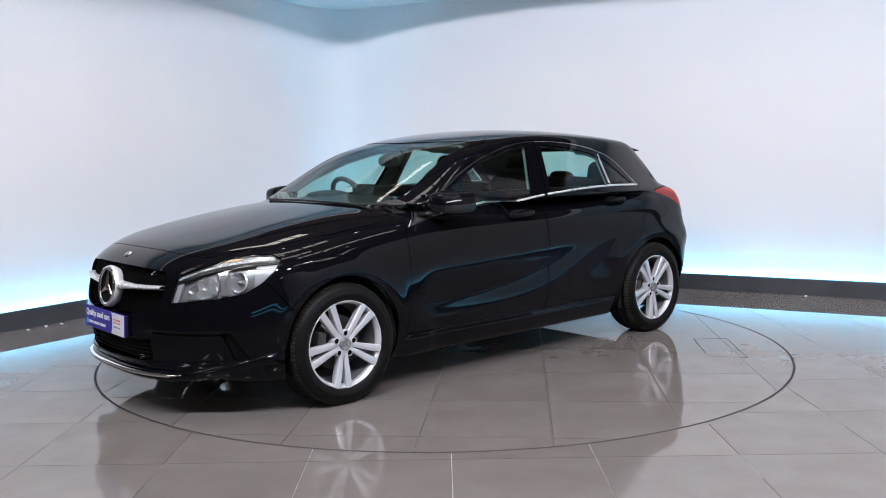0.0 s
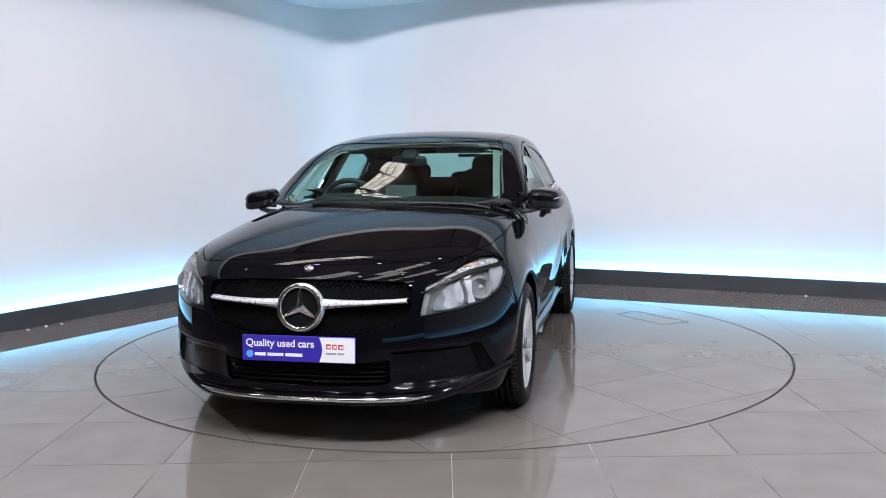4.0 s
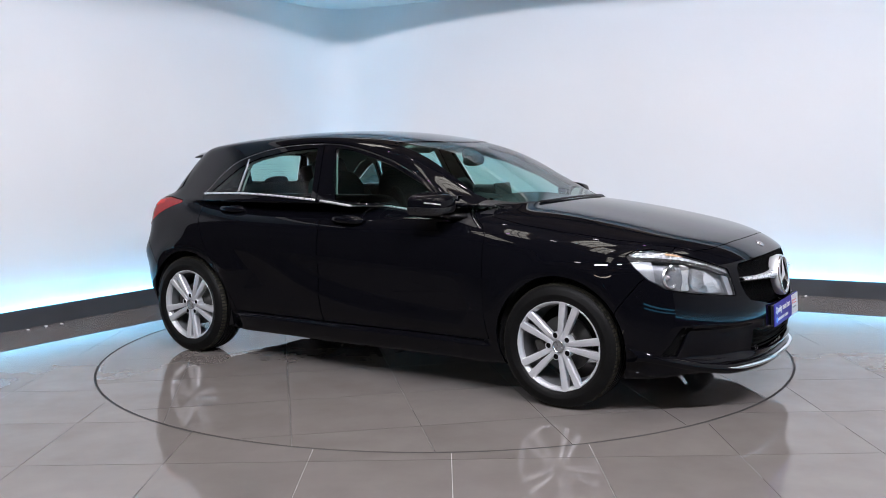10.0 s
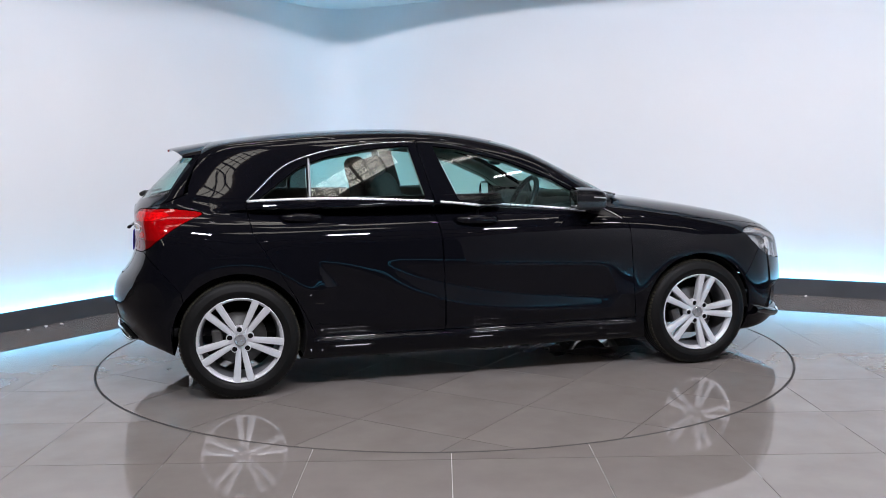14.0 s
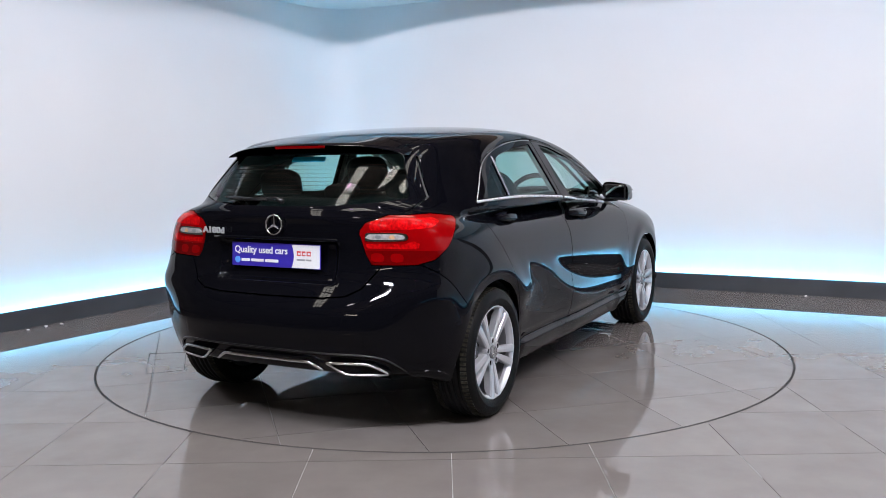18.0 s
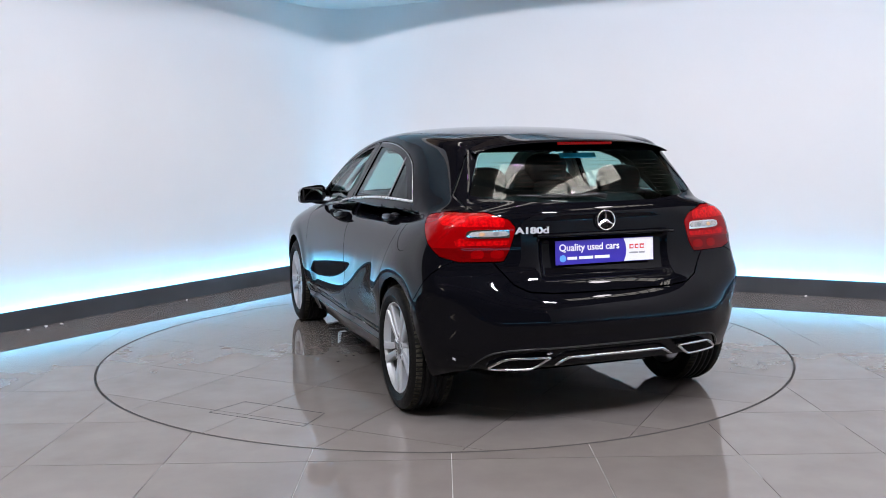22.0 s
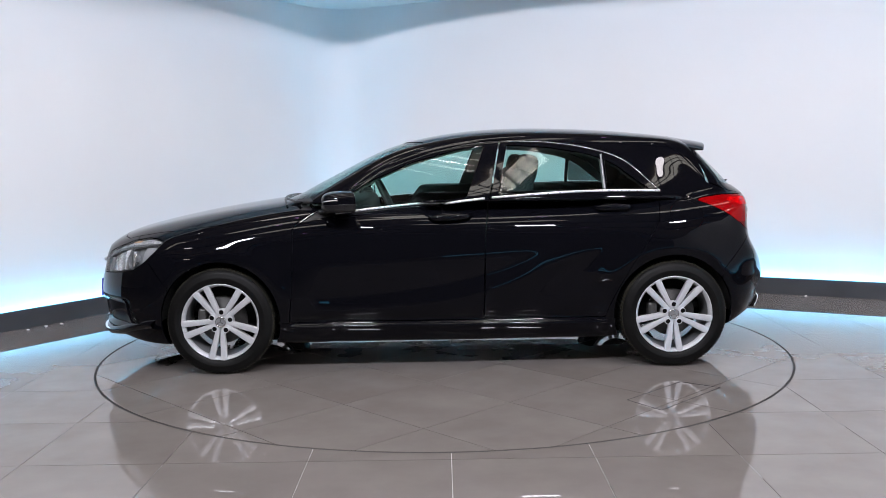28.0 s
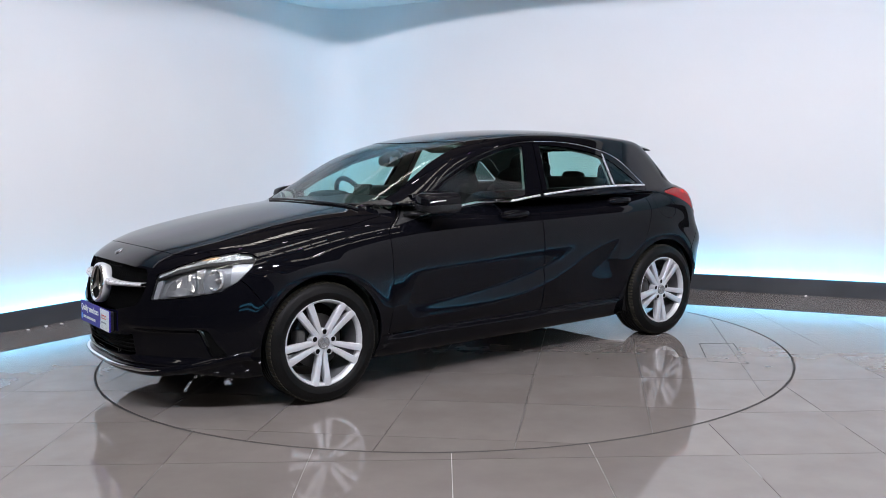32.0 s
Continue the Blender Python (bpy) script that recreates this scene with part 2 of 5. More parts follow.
def band(name, inner, outer, z0, z1, mat, label="", category="", smooth=True):
    """A wall between two plan lines."""
    bm = bmesh.new()
    rows = [[bm.verts.new((p.x, p.y, z)) for p in line] for line, z in ((inner, z0), (inner, z1), (outer, z1), (outer, z0))]
    for a, b in zip(rows, rows[1:] + rows[:1]):
        for i in range(len(a) - 1):
            bm.faces.new((a[i], a[i + 1], b[i + 1], b[i]))
    for i in (0, -1):
        bm.faces.new([r[i] for r in rows][::(1 if i else -1)])
    bmesh.ops.recalc_face_normals(bm, faces=bm.faces)
    ob = part(name, bm, mat)
    for p in ob.data.polygons:
        p.use_smooth = abs(p.normal.z) < 0.5
    ob.data.set_sharp_from_angle(angle=radians(30))
    return tagged(ob, label, category, kind="structure")


R_IN = 0.42
band("wall_corner", corner_line(WALL_BACK, R_IN), corner_line(WALL_BACK + 0.12, R_IN + 0.1), 0.0, CEIL_Z + 0.25, WALL_PAINT, "white painted showroom walls with a rounded corner", "wall")
band("baseboard", corner_line(0.0, R_IN - 0.08), corner_line(PLINTH_T, R_IN - 0.06), 0.0, PLINTH_H, PLINTH, "dark grey plinth board standing off the wall", "plinth")
for k in (0, 1):
    cut_line = [corner_line(b, r)[:2] if k == 0 else corner_line(b, r)[-2:] for b, r in ((0.05, R_IN - 0.03), (0.062, R_IN - 0.02))]
    band("led_strip_%d" % (k + 1), cut_line[0], cut_line[1], 0.06, 0.075, LED, "cyan light strip hidden behind the plinth", "light strip")


def return_wall():
    """The wall that comes forward from the right-hand end, beyond the view."""
    a, d = CORNER + RIGHT_DIR * 6.56, Vector((math.cos(radians(-104)), math.sin(radians(-104))))
    n = Vector((-d.y, d.x))
    at = lambda back, s: a + RIGHT_DIR * back + d * s + n * 0.0
    for name, b0, b1, z0, z1, mat, label, cat in (("wall_return", WALL_BACK, WALL_BACK + 0.12, 0.0, CEIL_Z + 0.25, WALL_PAINT, "white painted return wall", "wall"),
                                                  ("baseboard_return", 0.0, PLINTH_T, 0.0, PLINTH_H, PLINTH, "dark grey plinth board standing off the wall", "plinth"),
                                                  ("led_strip_return", 0.05, 0.062, 0.06, 0.075, LED, "cyan light strip hidden behind the plinth", "light strip")):
        band(name, [at(b0, 0.003), at(b0, 7.4)], [at(b1, 0.003), at(b1, 7.4)], z0, z1, mat, label, cat)


return_wall()


def soffit():
    """The low ceiling along the walls; its curved edge leaves the turntable open to the hall's lights."""
    line = corner_line(WALL_BACK, R_IN)
    edge = corner_line(-0.66, 2.4, steps=40)[::-1]
    ring = line + edge
    bm = bmesh.new()
    lay = [[bm.verts.new((p.x, p.y, z)) for p in ring] for z in (CEIL_Z, CEIL_Z + 0.12)]
    for l in lay:
        bmesh.ops.triangle_fill(bm, edges=[bm.edges.new((l[i], l[(i + 1) % len(l)])) for i in range(len(l))], use_beauty=True)
    for i in range(len(ring)):
        k = (i + 1) % len(ring)
        bm.faces.new((lay[0][i], lay[0][k], lay[1][k], lay[1][i]))
    bmesh.ops.recalc_face_normals(bm, faces=bm.faces)
    tagged(part("ceiling", bm, CEIL_PAINT), "white ceiling along the walls with a curved edge", "ceiling", kind="structure")


soffit()


def hall():
    """The dark hall round the corner, behind and above the camera."""
    x0, x1, y0, y1, z1 = -11.0, 11.0, -15.0, 9.0, 6.2
    for name, s, c in (("wall_north", (x1 - x0, 0.2, z1), (0, y1, z1 / 2)), ("wall_south", (x1 - x0, 0.2, z1), (0, y0, z1 / 2)),
                       ("wall_west", (0.2, y1 - y0, z1), (x0, (y0 + y1) / 2, z1 / 2)), ("wall_east", (0.2, y1 - y0, z1), (x1, (y0 + y1) / 2, z1 / 2))):
        tagged(part(name, box(*s, pose(*c)), HALL_PAINT), "dark hall wall", "wall", kind="structure")
    tagged(part("hall_ceiling", box(x1 - x0, y1 - y0, 0.2, pose(0, (y0 + y1) / 2, z1 + 0.1)), HALL_ROOF), "brownish hall roof lining", "ceiling", kind="structure")
    for x, y, length in ((0.85, -2.0, 2.8), (-0.45, -1.75, 2.2), (-2.3, -1.4, 2.6), (-5.3, -3.2, 3.0), (-2.0, -4.4, 2.6), (0.7, -4.7, 2.6), (0.1, -0.4, 2.4), (-2.0, 2.4, 2.6), (5.4, -3.4, 3.0), (3.2, -1.2, 2.6)):
        light = tagged(new("skylight"), "long bright skylight with dark glazing bars in the hall roof", "skylight", "skylights")
        light.matrix_basis = pose(x, y, z1 - 0.03, 0, 0, -42)
        part("pane", box(0.42, length, 0.03), ROOFLIGHT, light, "bright daylit pane")
        n = int(length / 0.28)
        for i in range(n + 1):
            part("glazing_bar", box(0.44, 0.022 if i % 3 else 0.06, 0.04, pose(0, length * (i / n - 0.5), -0.02)), STEEL_PAINT, light)
        for k in (-0.07, 0.07):
            part("glazing_bar", box(0.014, length, 0.03, pose(k, 0, -0.022)), STEEL_PAINT, light)


hall()
LED_FAR = glow("far_led_strip", (0.12, 0.60, 1.0), 5.0)
tagged(part("led_strip_hall", box(9.4, 0.02, 0.12, pose(5.2, -14.88, 0.15), 0.003), LED_FAR), "cyan light strip along the foot of the hall wall", "light strip", kind="structure")


def spots():
    """Rows of small downlights under the hall roof."""
    for y, n, z in ((-1.6, 7, 4.9), (0.4, 6, 4.9), (-6.4, 6, 4.6)):
        for i in range(n):
            lamp_ob = tagged(new("downlight"), "small round white downlight in the roof", "downlight", "downlights")
            lamp_ob.location = (-3.3 + 6.6 * i / (n - 1) + 0.2 * (i % 2), y, z)
            part("bulb", lathe([(0.0, -0.004), (0.045, -0.004), (0.05, 0.0)], None, 14), SPOT_PINK if i % 3 == 1 else SPOT_GLOW, lamp_ob)
            part("can", lathe([(0.05, -0.03), (0.06, -0.03), (0.06, 0.12), (0.0, 0.12)], None, 14), STEEL_PAINT, lamp_ob)
            part("rod", lathe([(0.012, 0.12), (0.012, 6.2 - z)], None, 6), STEEL_PAINT, lamp_ob)
    # steel beams under the roof
    for y in (-12.0, -8.5, -5.5, -2.5, 1.0, 5.0):
        tagged(part("roof_beam", box(21.6, 0.14, 0.3, pose(0, y, 6.0), 0.01), STEEL_PAINT), "dark steel roof beam", "beam", "roof beams")
    for x in (-2.7, 0.9, 2.3):
        tagged(part("roof_beam", box(0.12, 3.5, 0.2, pose(x, 7.0, 6.08), 0.01), STEEL_PAINT), "short dark steel roof beam", "beam", "roof beams")
    for x, y in ((4.8, -3.4), (-4.6, -5.4)):
        flood = tagged(new("floodlight"), "round bright floodlight under the roof", "floodlight", "floodlights")
        flood.location = (x, y, 5.95)
        part("lens", lathe([(0.0, -0.01), (0.15, -0.008), (0.19, 0.0)], None, 20), SPOT_GLOW, flood)
        part("bowl", lathe([(0.19, -0.03), (0.21, -0.03), (0.21, 0.05), (0.10, 0.17), (0.0, 0.17)], None, 20), STEEL_PAINT, flood, "", True)
        part("rod", lathe([(0.014, 0.16), (0.014, 0.25)], None, 6), STEEL_PAINT, flood)


spots()


def fittings():
    """Housings of the lamps over the turntable, hung on rods from the roof, and unseen tube lights added to the hall.
    """
    for ob in [o for o in scene.objects if o.type == "LIGHT"]:
        sx = ob.data.size
        sy = ob.data.size_y if ob.data.shape == "RECTANGLE" else sx
        m = ob.matrix_world
        case = tagged(new("studio_light"), "black box-shaped studio light hanging from the roof", "studio light", "studio lights")
        case.matrix_basis = m
        part("housing", box(sx + 0.06, sy + 0.06, 0.10, pose(0, 0, 0.06), 0.008), STEEL_PAINT, case)
        for s in (1, -1):
            part("barn_door", box(sx + 0.06, 0.006, 0.09, pose(0, s * (sy / 2 + 0.045), -0.03, 18 * s)), STEEL_PAINT, case)
        z = m.translation.z
        rod = part("rod", lathe([(0.014, 0.0), (0.014, 6.2 - z - 0.1)], None, 8), STEEL_PAINT, case)
        rod.matrix_parent_inverse = Matrix.Identity(4)
        rod.matrix_basis = m.inverted() @ pose(m.translation.x, m.translation.y, z + 0.1)
    # the pair behind the walls is added only to brighten the hall roof
    for x, y, z in ((-5.5, -9.0, 4.0), (5.5, -9.0, 4.0), (-5.0, 6.8, 4.6), (5.0, 6.8, 4.6)):
        tube_ob = tagged(new("tube_light"), "unseen warm white tube light added in the hall", "tube light", "tube lights")
        tube_ob.location = (x, y, z)
        part("tube", tube([(0, -1.1, 0), (0, 1.1, 0)], 0.11, sides=12), TUBE_GLOW, tube_ob, "", True)
        for e in (-1.13, 1.13):
            part("end_cap", box(0.24, 0.06, 0.24, pose(0, e, 0), 0.01), STEEL_PAINT, tube_ob)
            part("rod", lathe([(0.012, 0.12), (0.012, 6.2 - z)], pose(0, e, 0), 6), STEEL_PAINT, tube_ob)


fittings()


# ---- floor ----
tagged(part("floor", box(22.0, 24.0, 0.1, pose(0, -3.0, -0.054)), GROUT), "grey floor bed with pale joints", "floor", kind="structure")
TILE_S, JOINT = 0.611, 0.0035


def plate(x0, y0, x1, y1, step=10):
    g = np.linspace(0, 1, step + 1)
    gx, gy = np.meshgrid(x0 + (x1 - x0) * g, y0 + (y1 - y0) * g, indexing="ij")
    v = np.stack([gx.ravel(), gy.ravel(), np.zeros(gx.size)], 1)
    i, j = np.meshgrid(np.arange(step), np.arange(step), indexing="ij")
    a = (i * (step + 1) + j).ravel()
    q = np.stack([a, a + step + 1, a + step + 2, a + 1], 1)
    f = np.concatenate([q[:, [0, 1, 2]], q[:, [0, 2, 3]]])
    return v, f, np.tile([0.0, 0.0, 1.0], (len(v), 1))
# ---- the car: its outer skin as one smooth field, cut into panels ----
WB = 1.3495
WHEEL_R, TRACK = 0.317, 0.7765

ROOF = spline([-1.95, -1.75, -1.195, -0.795, -0.466, -0.138, 0.155, 0.376, 0.634, 0.819, 0.979, 1.25], [1.285, 1.332, 1.415, 1.442, 1.449, 1.433, 1.389, 1.328, 1.207, 1.112, 1.025, 0.875])
HOOD = spline([-2.1, -1.7, -1.2, 0.0, 0.7, 0.95, 1.2, 1.5, 1.86, 2.05, 2.18, 2.32], [1.09, 1.085, 1.06, 1.045, 1.04, 1.025, 0.996, 0.950, 0.877, 0.828, 0.780, 0.69])
SIDE = spline([0.15, 0.25, 0.36, 0.50, 0.66, 0.80, 0.92, 1.03, 1.15], [0.81, 0.85, 0.873, 0.880, 0.876, 0.862, 0.837, 0.795, 0.73])
NOSE = spline([0.1, 0.2, 0.3, 0.42, 0.55, 0.66, 0.74, 0.80], [2.14, 2.20, 2.235, 2.248, 2.238, 2.218, 2.185, 2.12])
TAIL = spline([0.15, 0.28, 0.4, 0.5, 0.6, 0.68, 0.8, 0.95, 1.06, 1.15], [-1.93, -1.985, -2.035, -2.05, -2.025, -1.965, -1.912, -1.908, -1.885, -1.825])
SCREEN = spline([0.95, 1.05, 1.12, 1.2, 1.28, 1.36], [-1.95, -1.875, -1.82, -1.742, -1.66, -1.57])
CABIN = spline([0.9, 1.04, 1.17, 1.29, 1.36, 1.45], [0.875, 0.812, 0.745, 0.682, 0.64, 0.575])


def smax(a, b, k):
    h = np.maximum(k - np.abs(a - b), 0) / k
    return np.maximum(a, b) + h ** 3 * k / 6


def smooth_step(x, a, b):
    t = np.clip((x - a) / (b - a), 0, 1)
    return t * t * t * (t * (6 * t - 15) + 10)


def bulge(x, c, w):
    return np.exp(-((x - c) / w) ** 2)


LENS_LOW = spline([-0.62, -0.5, -0.4, -0.21, 0.08, 0.36, 0.6, 0.76, 0.86], [0.712, 0.668, 0.625, 0.566, 0.508, 0.474, 0.455, 0.450, 0.462])
LENS_TOP = spline([-0.62, -0.4, -0.2, 0.1, 0.36, 0.6, 0.86], [0.716, 0.706, 0.692, 0.674, 0.660, 0.648, 0.636])
DOOR_LINE = spline([-0.95, -0.77, -0.63, -0.45, -0.21, 0.09, 0.46, 0.81, 1.1], [0.712, 0.680, 0.628, 0.545, 0.465, 0.400, 0.365, 0.350, 0.35])
ARCH_LINE = spline([-1.9, -1.7, -1.56, -1.42, -1.28, -1.14, -1.06, -0.98, -0.88], [0.56, 0.60, 0.680, 0.708, 0.704, 0.668, 0.612, 0.565, 0.545])


def hinge(d, k=0.017):
    return 0.5 * (d + np.sqrt(d * d + k * k))


def low_line(x, z):
    """Height of the line under which the flank turns in: it climbs along the doors, drops back and runs over the rear wheel."""
    lean = x + 0.85 * (np.clip(z, 0.58, 0.72) - 0.65)
    m = smooth_step(-lean, 0.845, 0.985) * smooth_step(z, 0.43, 0.58)
    return DOOR_LINE(np.maximum(x, -0.96)) * (1 - m) + ARCH_LINE(np.minimum(x, -0.86)) * m


def body_field(p):
    """Below nought inside the car's skin."""
    x, y, z = p[:, 0], np.sqrt(p[:, 1] ** 2 + 1e-5), p[:, 2]
    # flanks: barrel section, fuller round the wheels, with the falling crease and the sill crease
    w = SIDE(z)
    arch_f = bulge(x, WB, 0.52) * smooth_step(z, 0.2, 0.5) * (1 - smooth_step(z, 0.62, 0.9))
    arch_r = bulge(x, -WB, 0.5) * smooth_step(z, 0.2, 0.5) * (1 - smooth_step(z, 0.72, 1.0))
    w = w + 0.012 * arch_f + 0.014 * arch_r
    w = w - 0.05 * smooth_step(x, 1.35, 2.3) - 0.035 * smooth_step(-x, 1.3, 2.1)
    # the doors: a lens-shaped hollow under the falling crease, and below it the line where the flank tucks under
    zb, zl = LENS_LOW(x), low_line(x, z)
    zt = np.maximum(LENS_TOP(x), zb + 0.0005)
    live = smooth_step(x, -0.64, -0.44) * (1 - smooth_step(x, 0.66, 0.89))
    a = 0.13 * live
    c = np.minimum(a * (zt - zb) / np.maximum(zb - zl, 0.03), 0.15)
    w = w - a * hinge(zt - z) + (a + c) * hinge(zb - z) - c * hinge(zl - z)
    under = smooth_step(x, -1.70, -1.50) * (1 - smooth_step(x, 0.86, 1.05))
    w = w - (0.018 + 0.012 * smooth_step(x, -1.2, -1.0) - 0.016 * smooth_step(x, -0.5, 0.0)) * under * (1 - np.exp(-hinge(zl - z) / 0.085))
    hip = np.hypot((x + WB) / 1.0, (z - 0.33) / 1.0)
    w = w + 0.010 * np.exp(-((hip - 0.40) / 0.07) ** 2) * (z > 0.33) * smooth_step(z, 0.33, 0.5)
    hip = np.hypot(x - WB, z - 0.33)
    w = w + 0.007 * np.exp(-((hip - 0.39) / 0.05) ** 2) * smooth_step(z, 0.33, 0.5)
    # tuck under the doors above the sill
    w = w - 0.008 * np.exp(-((z - 0.315) / 0.026) ** 2) * (1 - smooth_step(np.abs(x), 0.85, 1.0))
    w = w + 0.020 * (1 - smooth_step(z, 0.272, 0.300)) * (1 - smooth_step(np.abs(x), 0.88, 1.0))
    s1 = y - w
    s2 = (z - (HOOD(x) - 0.045 * (y / 0.7) ** 2 - 0.05 * (y / 0.8) ** 6 + 0.007 * bulge(y, 0.55, 0.16) * smooth_step(x, 0.8, 1.3) * (1 - smooth_step(x, 1.7, 2.1)))) * 0.96
    pf = 0.315 * (y / 0.75) ** 3.0
    # hollow either side of the lower air intake
    dent = smooth_step(y, 0.30, 0.46) * (1 - smooth_step(y, 0.66, 0.80)) * smooth_step(z, 0.255, 0.30) * (1 - smooth_step(z, 0.41, 0.455))
    s3 = (x - NOSE(z) + pf + 0.035 * dent) * 0.8
    pr = (0.17 - 0.08 * smooth_step(z, 0.52, 0.72)) * (y / 0.75) ** 3.2
    # rear bumper: undercut below its widest line, then a ledge over the tailpipes; plate recess of the tailgate
    zr = 0.492 + 0.065 * smooth_step(y, 0.52, 0.74)
    zd = 0.446 - 0.052 * smooth_step(y, 0.30, 0.60)
    tuck = 0.022 * (1 - np.exp(-hinge(zr - z, 0.014) / 0.05)) - 0.30 * (hinge(zd - z, 0.012) - hinge(zd - 0.045 - z, 0.012)) * (1 - smooth_step(y, 0.58, 0.72))
    recess = (1 - smooth_step(y, 0.31, 0.36)) * smooth_step(z, 0.690, 0.722) * (1 - smooth_step(z, 0.872, 0.905))
    s4 = (TAIL(z) + pr + tuck + 0.022 * recess - x) * 0.85
    s5 = 0.17 + 0.05 * smooth_step(x, 1.6, 2.2) + 0.115 * smooth_step(-x, 1.45, 1.9) - z
    low = smax(s1, s2, 0.13)
    low = smax(smax(low, s3, 0.10), s4, 0.14)
    low = smax(low, s5, 0.05)
    # cabin
    g = CABIN(z) - 0.062 * smooth_step(-x, 0.4, 1.9) - 0.11 * smooth_step(-x, 1.0, 2.1) - 0.016 * smooth_step(x, 0.0, 0.9)
    g1 = (y - g) * 0.9
    roof = ROOF(x) - 0.08 * y ** 2 - 0.06 * (y / 0.6) ** 6 * 0.35
    g2 = (z - roof) * (0.98 - 0.1 * smooth_step(x, 0.0, 0.6))
    g4 = (SCREEN(z) + 0.13 * (y / 0.6) ** 2.6 - x) * 0.7
    cab = smax(smax(g1, g2, 0.040), g4, 0.10)
    cab = smax(cab, 1.0 - z, 0.03)
    k = 0.05
    return -smax(-low, -cab, k)


def gradient(f, p, e=6e-4):
    g = np.stack([f(p + d) - f(p - d) for d in np.eye(3) * e], 1) / (2 * e)
    return g


def skin(f, lo, hi, step):
    """The surface of a field as triangles, its corners drawn exactly onto it, with the field's own normals."""
    ax = [np.arange(a, b + step, step) for a, b in zip(lo, hi)]
    nx, ny, nz = map(len, ax)
    grid = np.stack(np.meshgrid(*ax, indexing="ij"), -1).reshape(-1, 3)
    val = np.concatenate([f(c) for c in np.array_split(grid, 8)]).reshape(nx, ny, nz)
    neg = val < 0
    cell = sum(neg[i:nx - 1 + i, j:ny - 1 + j, k:nz - 1 + k].astype(int) for i in (0, 1) for j in (0, 1) for k in (0, 1))
    mixed = (cell > 0) & (cell < 8)
    ids = -np.ones(mixed.shape, int)
    ids[mixed] = np.arange(mixed.sum())
    where = np.argwhere(mixed)
    v = np.stack([ax[d][where[:, d]] for d in range(3)], 1) + step / 2
    for _ in range(6):
        g = gradient(f, v)
        v = v - g * (f(v) / np.maximum((g * g).sum(1), 1e-6))[:, None]
    faces = []
    for d in range(3):
        a, b = (d + 1) % 3, (d + 2) % 3
        sl0, sl1 = [slice(None)] * 3, [slice(None)] * 3
        sl0[d], sl1[d] = slice(0, -1), slice(1, None)
        s0, s1 = neg[tuple(sl0)], neg[tuple(sl1)]
        e = np.argwhere(s0 != s1)
        e = e[(e[:, a] > 0) & (e[:, b] > 0) & (e[:, a] < mixed.shape[a]) & (e[:, b] < mixed.shape[b])]
        out = s0[tuple(e.T)]
        def at(da, db):
            q = e.copy()
            q[:, a] -= da
            q[:, b] -= db
            return ids[tuple(q.T)]
        q = np.stack([at(1, 1), at(0, 1), at(0, 0), at(1, 0)], 1)
        q[~out] = q[~out][:, ::-1]
        faces.append(q)
    q = np.concatenate(faces)
    f3 = np.concatenate([q[:, [0, 1, 2]], q[:, [0, 2, 3]]])
    n = gradient(f, v)
    n = n / np.linalg.norm(n, axis=1, keepdims=True)
    return v, f3, n


def loop_curve(pts, per=6):
    """A closed smooth curve through a few corners."""
    p = np.array(pts, float)
    n = len(p)
    t = np.arange(per) / per
    out = []
    for i in range(n):
        a, b, c, d = p[i - 1], p[i], p[(i + 1) % n], p[(i + 2) % n]
        for s in t:
            out.append(0.5 * (2 * b + (c - a) * s + (2 * a - 5 * b + 4 * c - d) * s * s + (3 * b - a - 3 * c + d) * s ** 3))
    return np.array(out)


def inside_poly(pts, q):
    """Signed distance to a closed outline: below nought inside."""
    a = np.array(pts, float)
    b = np.roll(a, -1, 0)
    best = np.full(len(q), 1e9)
    odd = np.zeros(len(q), bool)
    for (x0, y0), (x1, y1) in zip(a, b):
        dx, dy = x1 - x0, y1 - y0
        t = np.clip(((q[:, 0] - x0) * dx + (q[:, 1] - y0) * dy) / max(dx * dx + dy * dy, 1e-12), 0, 1)
        best = np.minimum(best, (q[:, 0] - x0 - t * dx) ** 2 + (q[:, 1] - y0 - t * dy) ** 2)
        if y0 != y1:
            hit = (q[:, 1] > min(y0, y1)) & (q[:, 1] <= max(y0, y1)) & (q[:, 0] < x0 + (q[:, 1] - y0) * dx / dy)
            odd ^= hit
    d = np.sqrt(best)
    return np.where(odd, -d, d)


BLACK = surface("black_paint", (0.0026, 0.0027, 0.0041), 0.4, vary=0.05, scale=3, fine=500, bump=0.0, coat=1.0, spec=0.0, rough_vary=0.02)
BLACK.node_tree.nodes["Principled BSDF"].inputs["Coat IOR"].default_value = 1.28
SATIN = surface("satin_black", (0.008, 0.008, 0.009), 0.32, vary=0.1, fine=300, bump=0.02)
MESH = surface("grille_plastic", (0.004, 0.004, 0.0042), 0.6, vary=0.2, spec=0.03)
DUCT = surface("dark_duct", (0.003, 0.003, 0.003), 0.7, vary=0.2, spec=0.1)
RUBBER = surface("rubber", (0.012, 0.012, 0.012), 0.6, vary=0.2)
TYRE = surface("tyre_rubber", (0.0036, 0.0035, 0.0034), 0.55, vary=0.3, scale=9, fine=140, bump=0.25, spec=0.16)
TREAD = surface("dusty_tread", (0.030, 0.028, 0.021), 0.8, vary=0.5, scale=40, fine=140, bump=0.25, spec=0.1)
PLASTIC = surface("grained_plastic", (0.018, 0.018, 0.019), 0.5, vary=0.15, fine=120, bump=0.06, rough_vary=0.03)
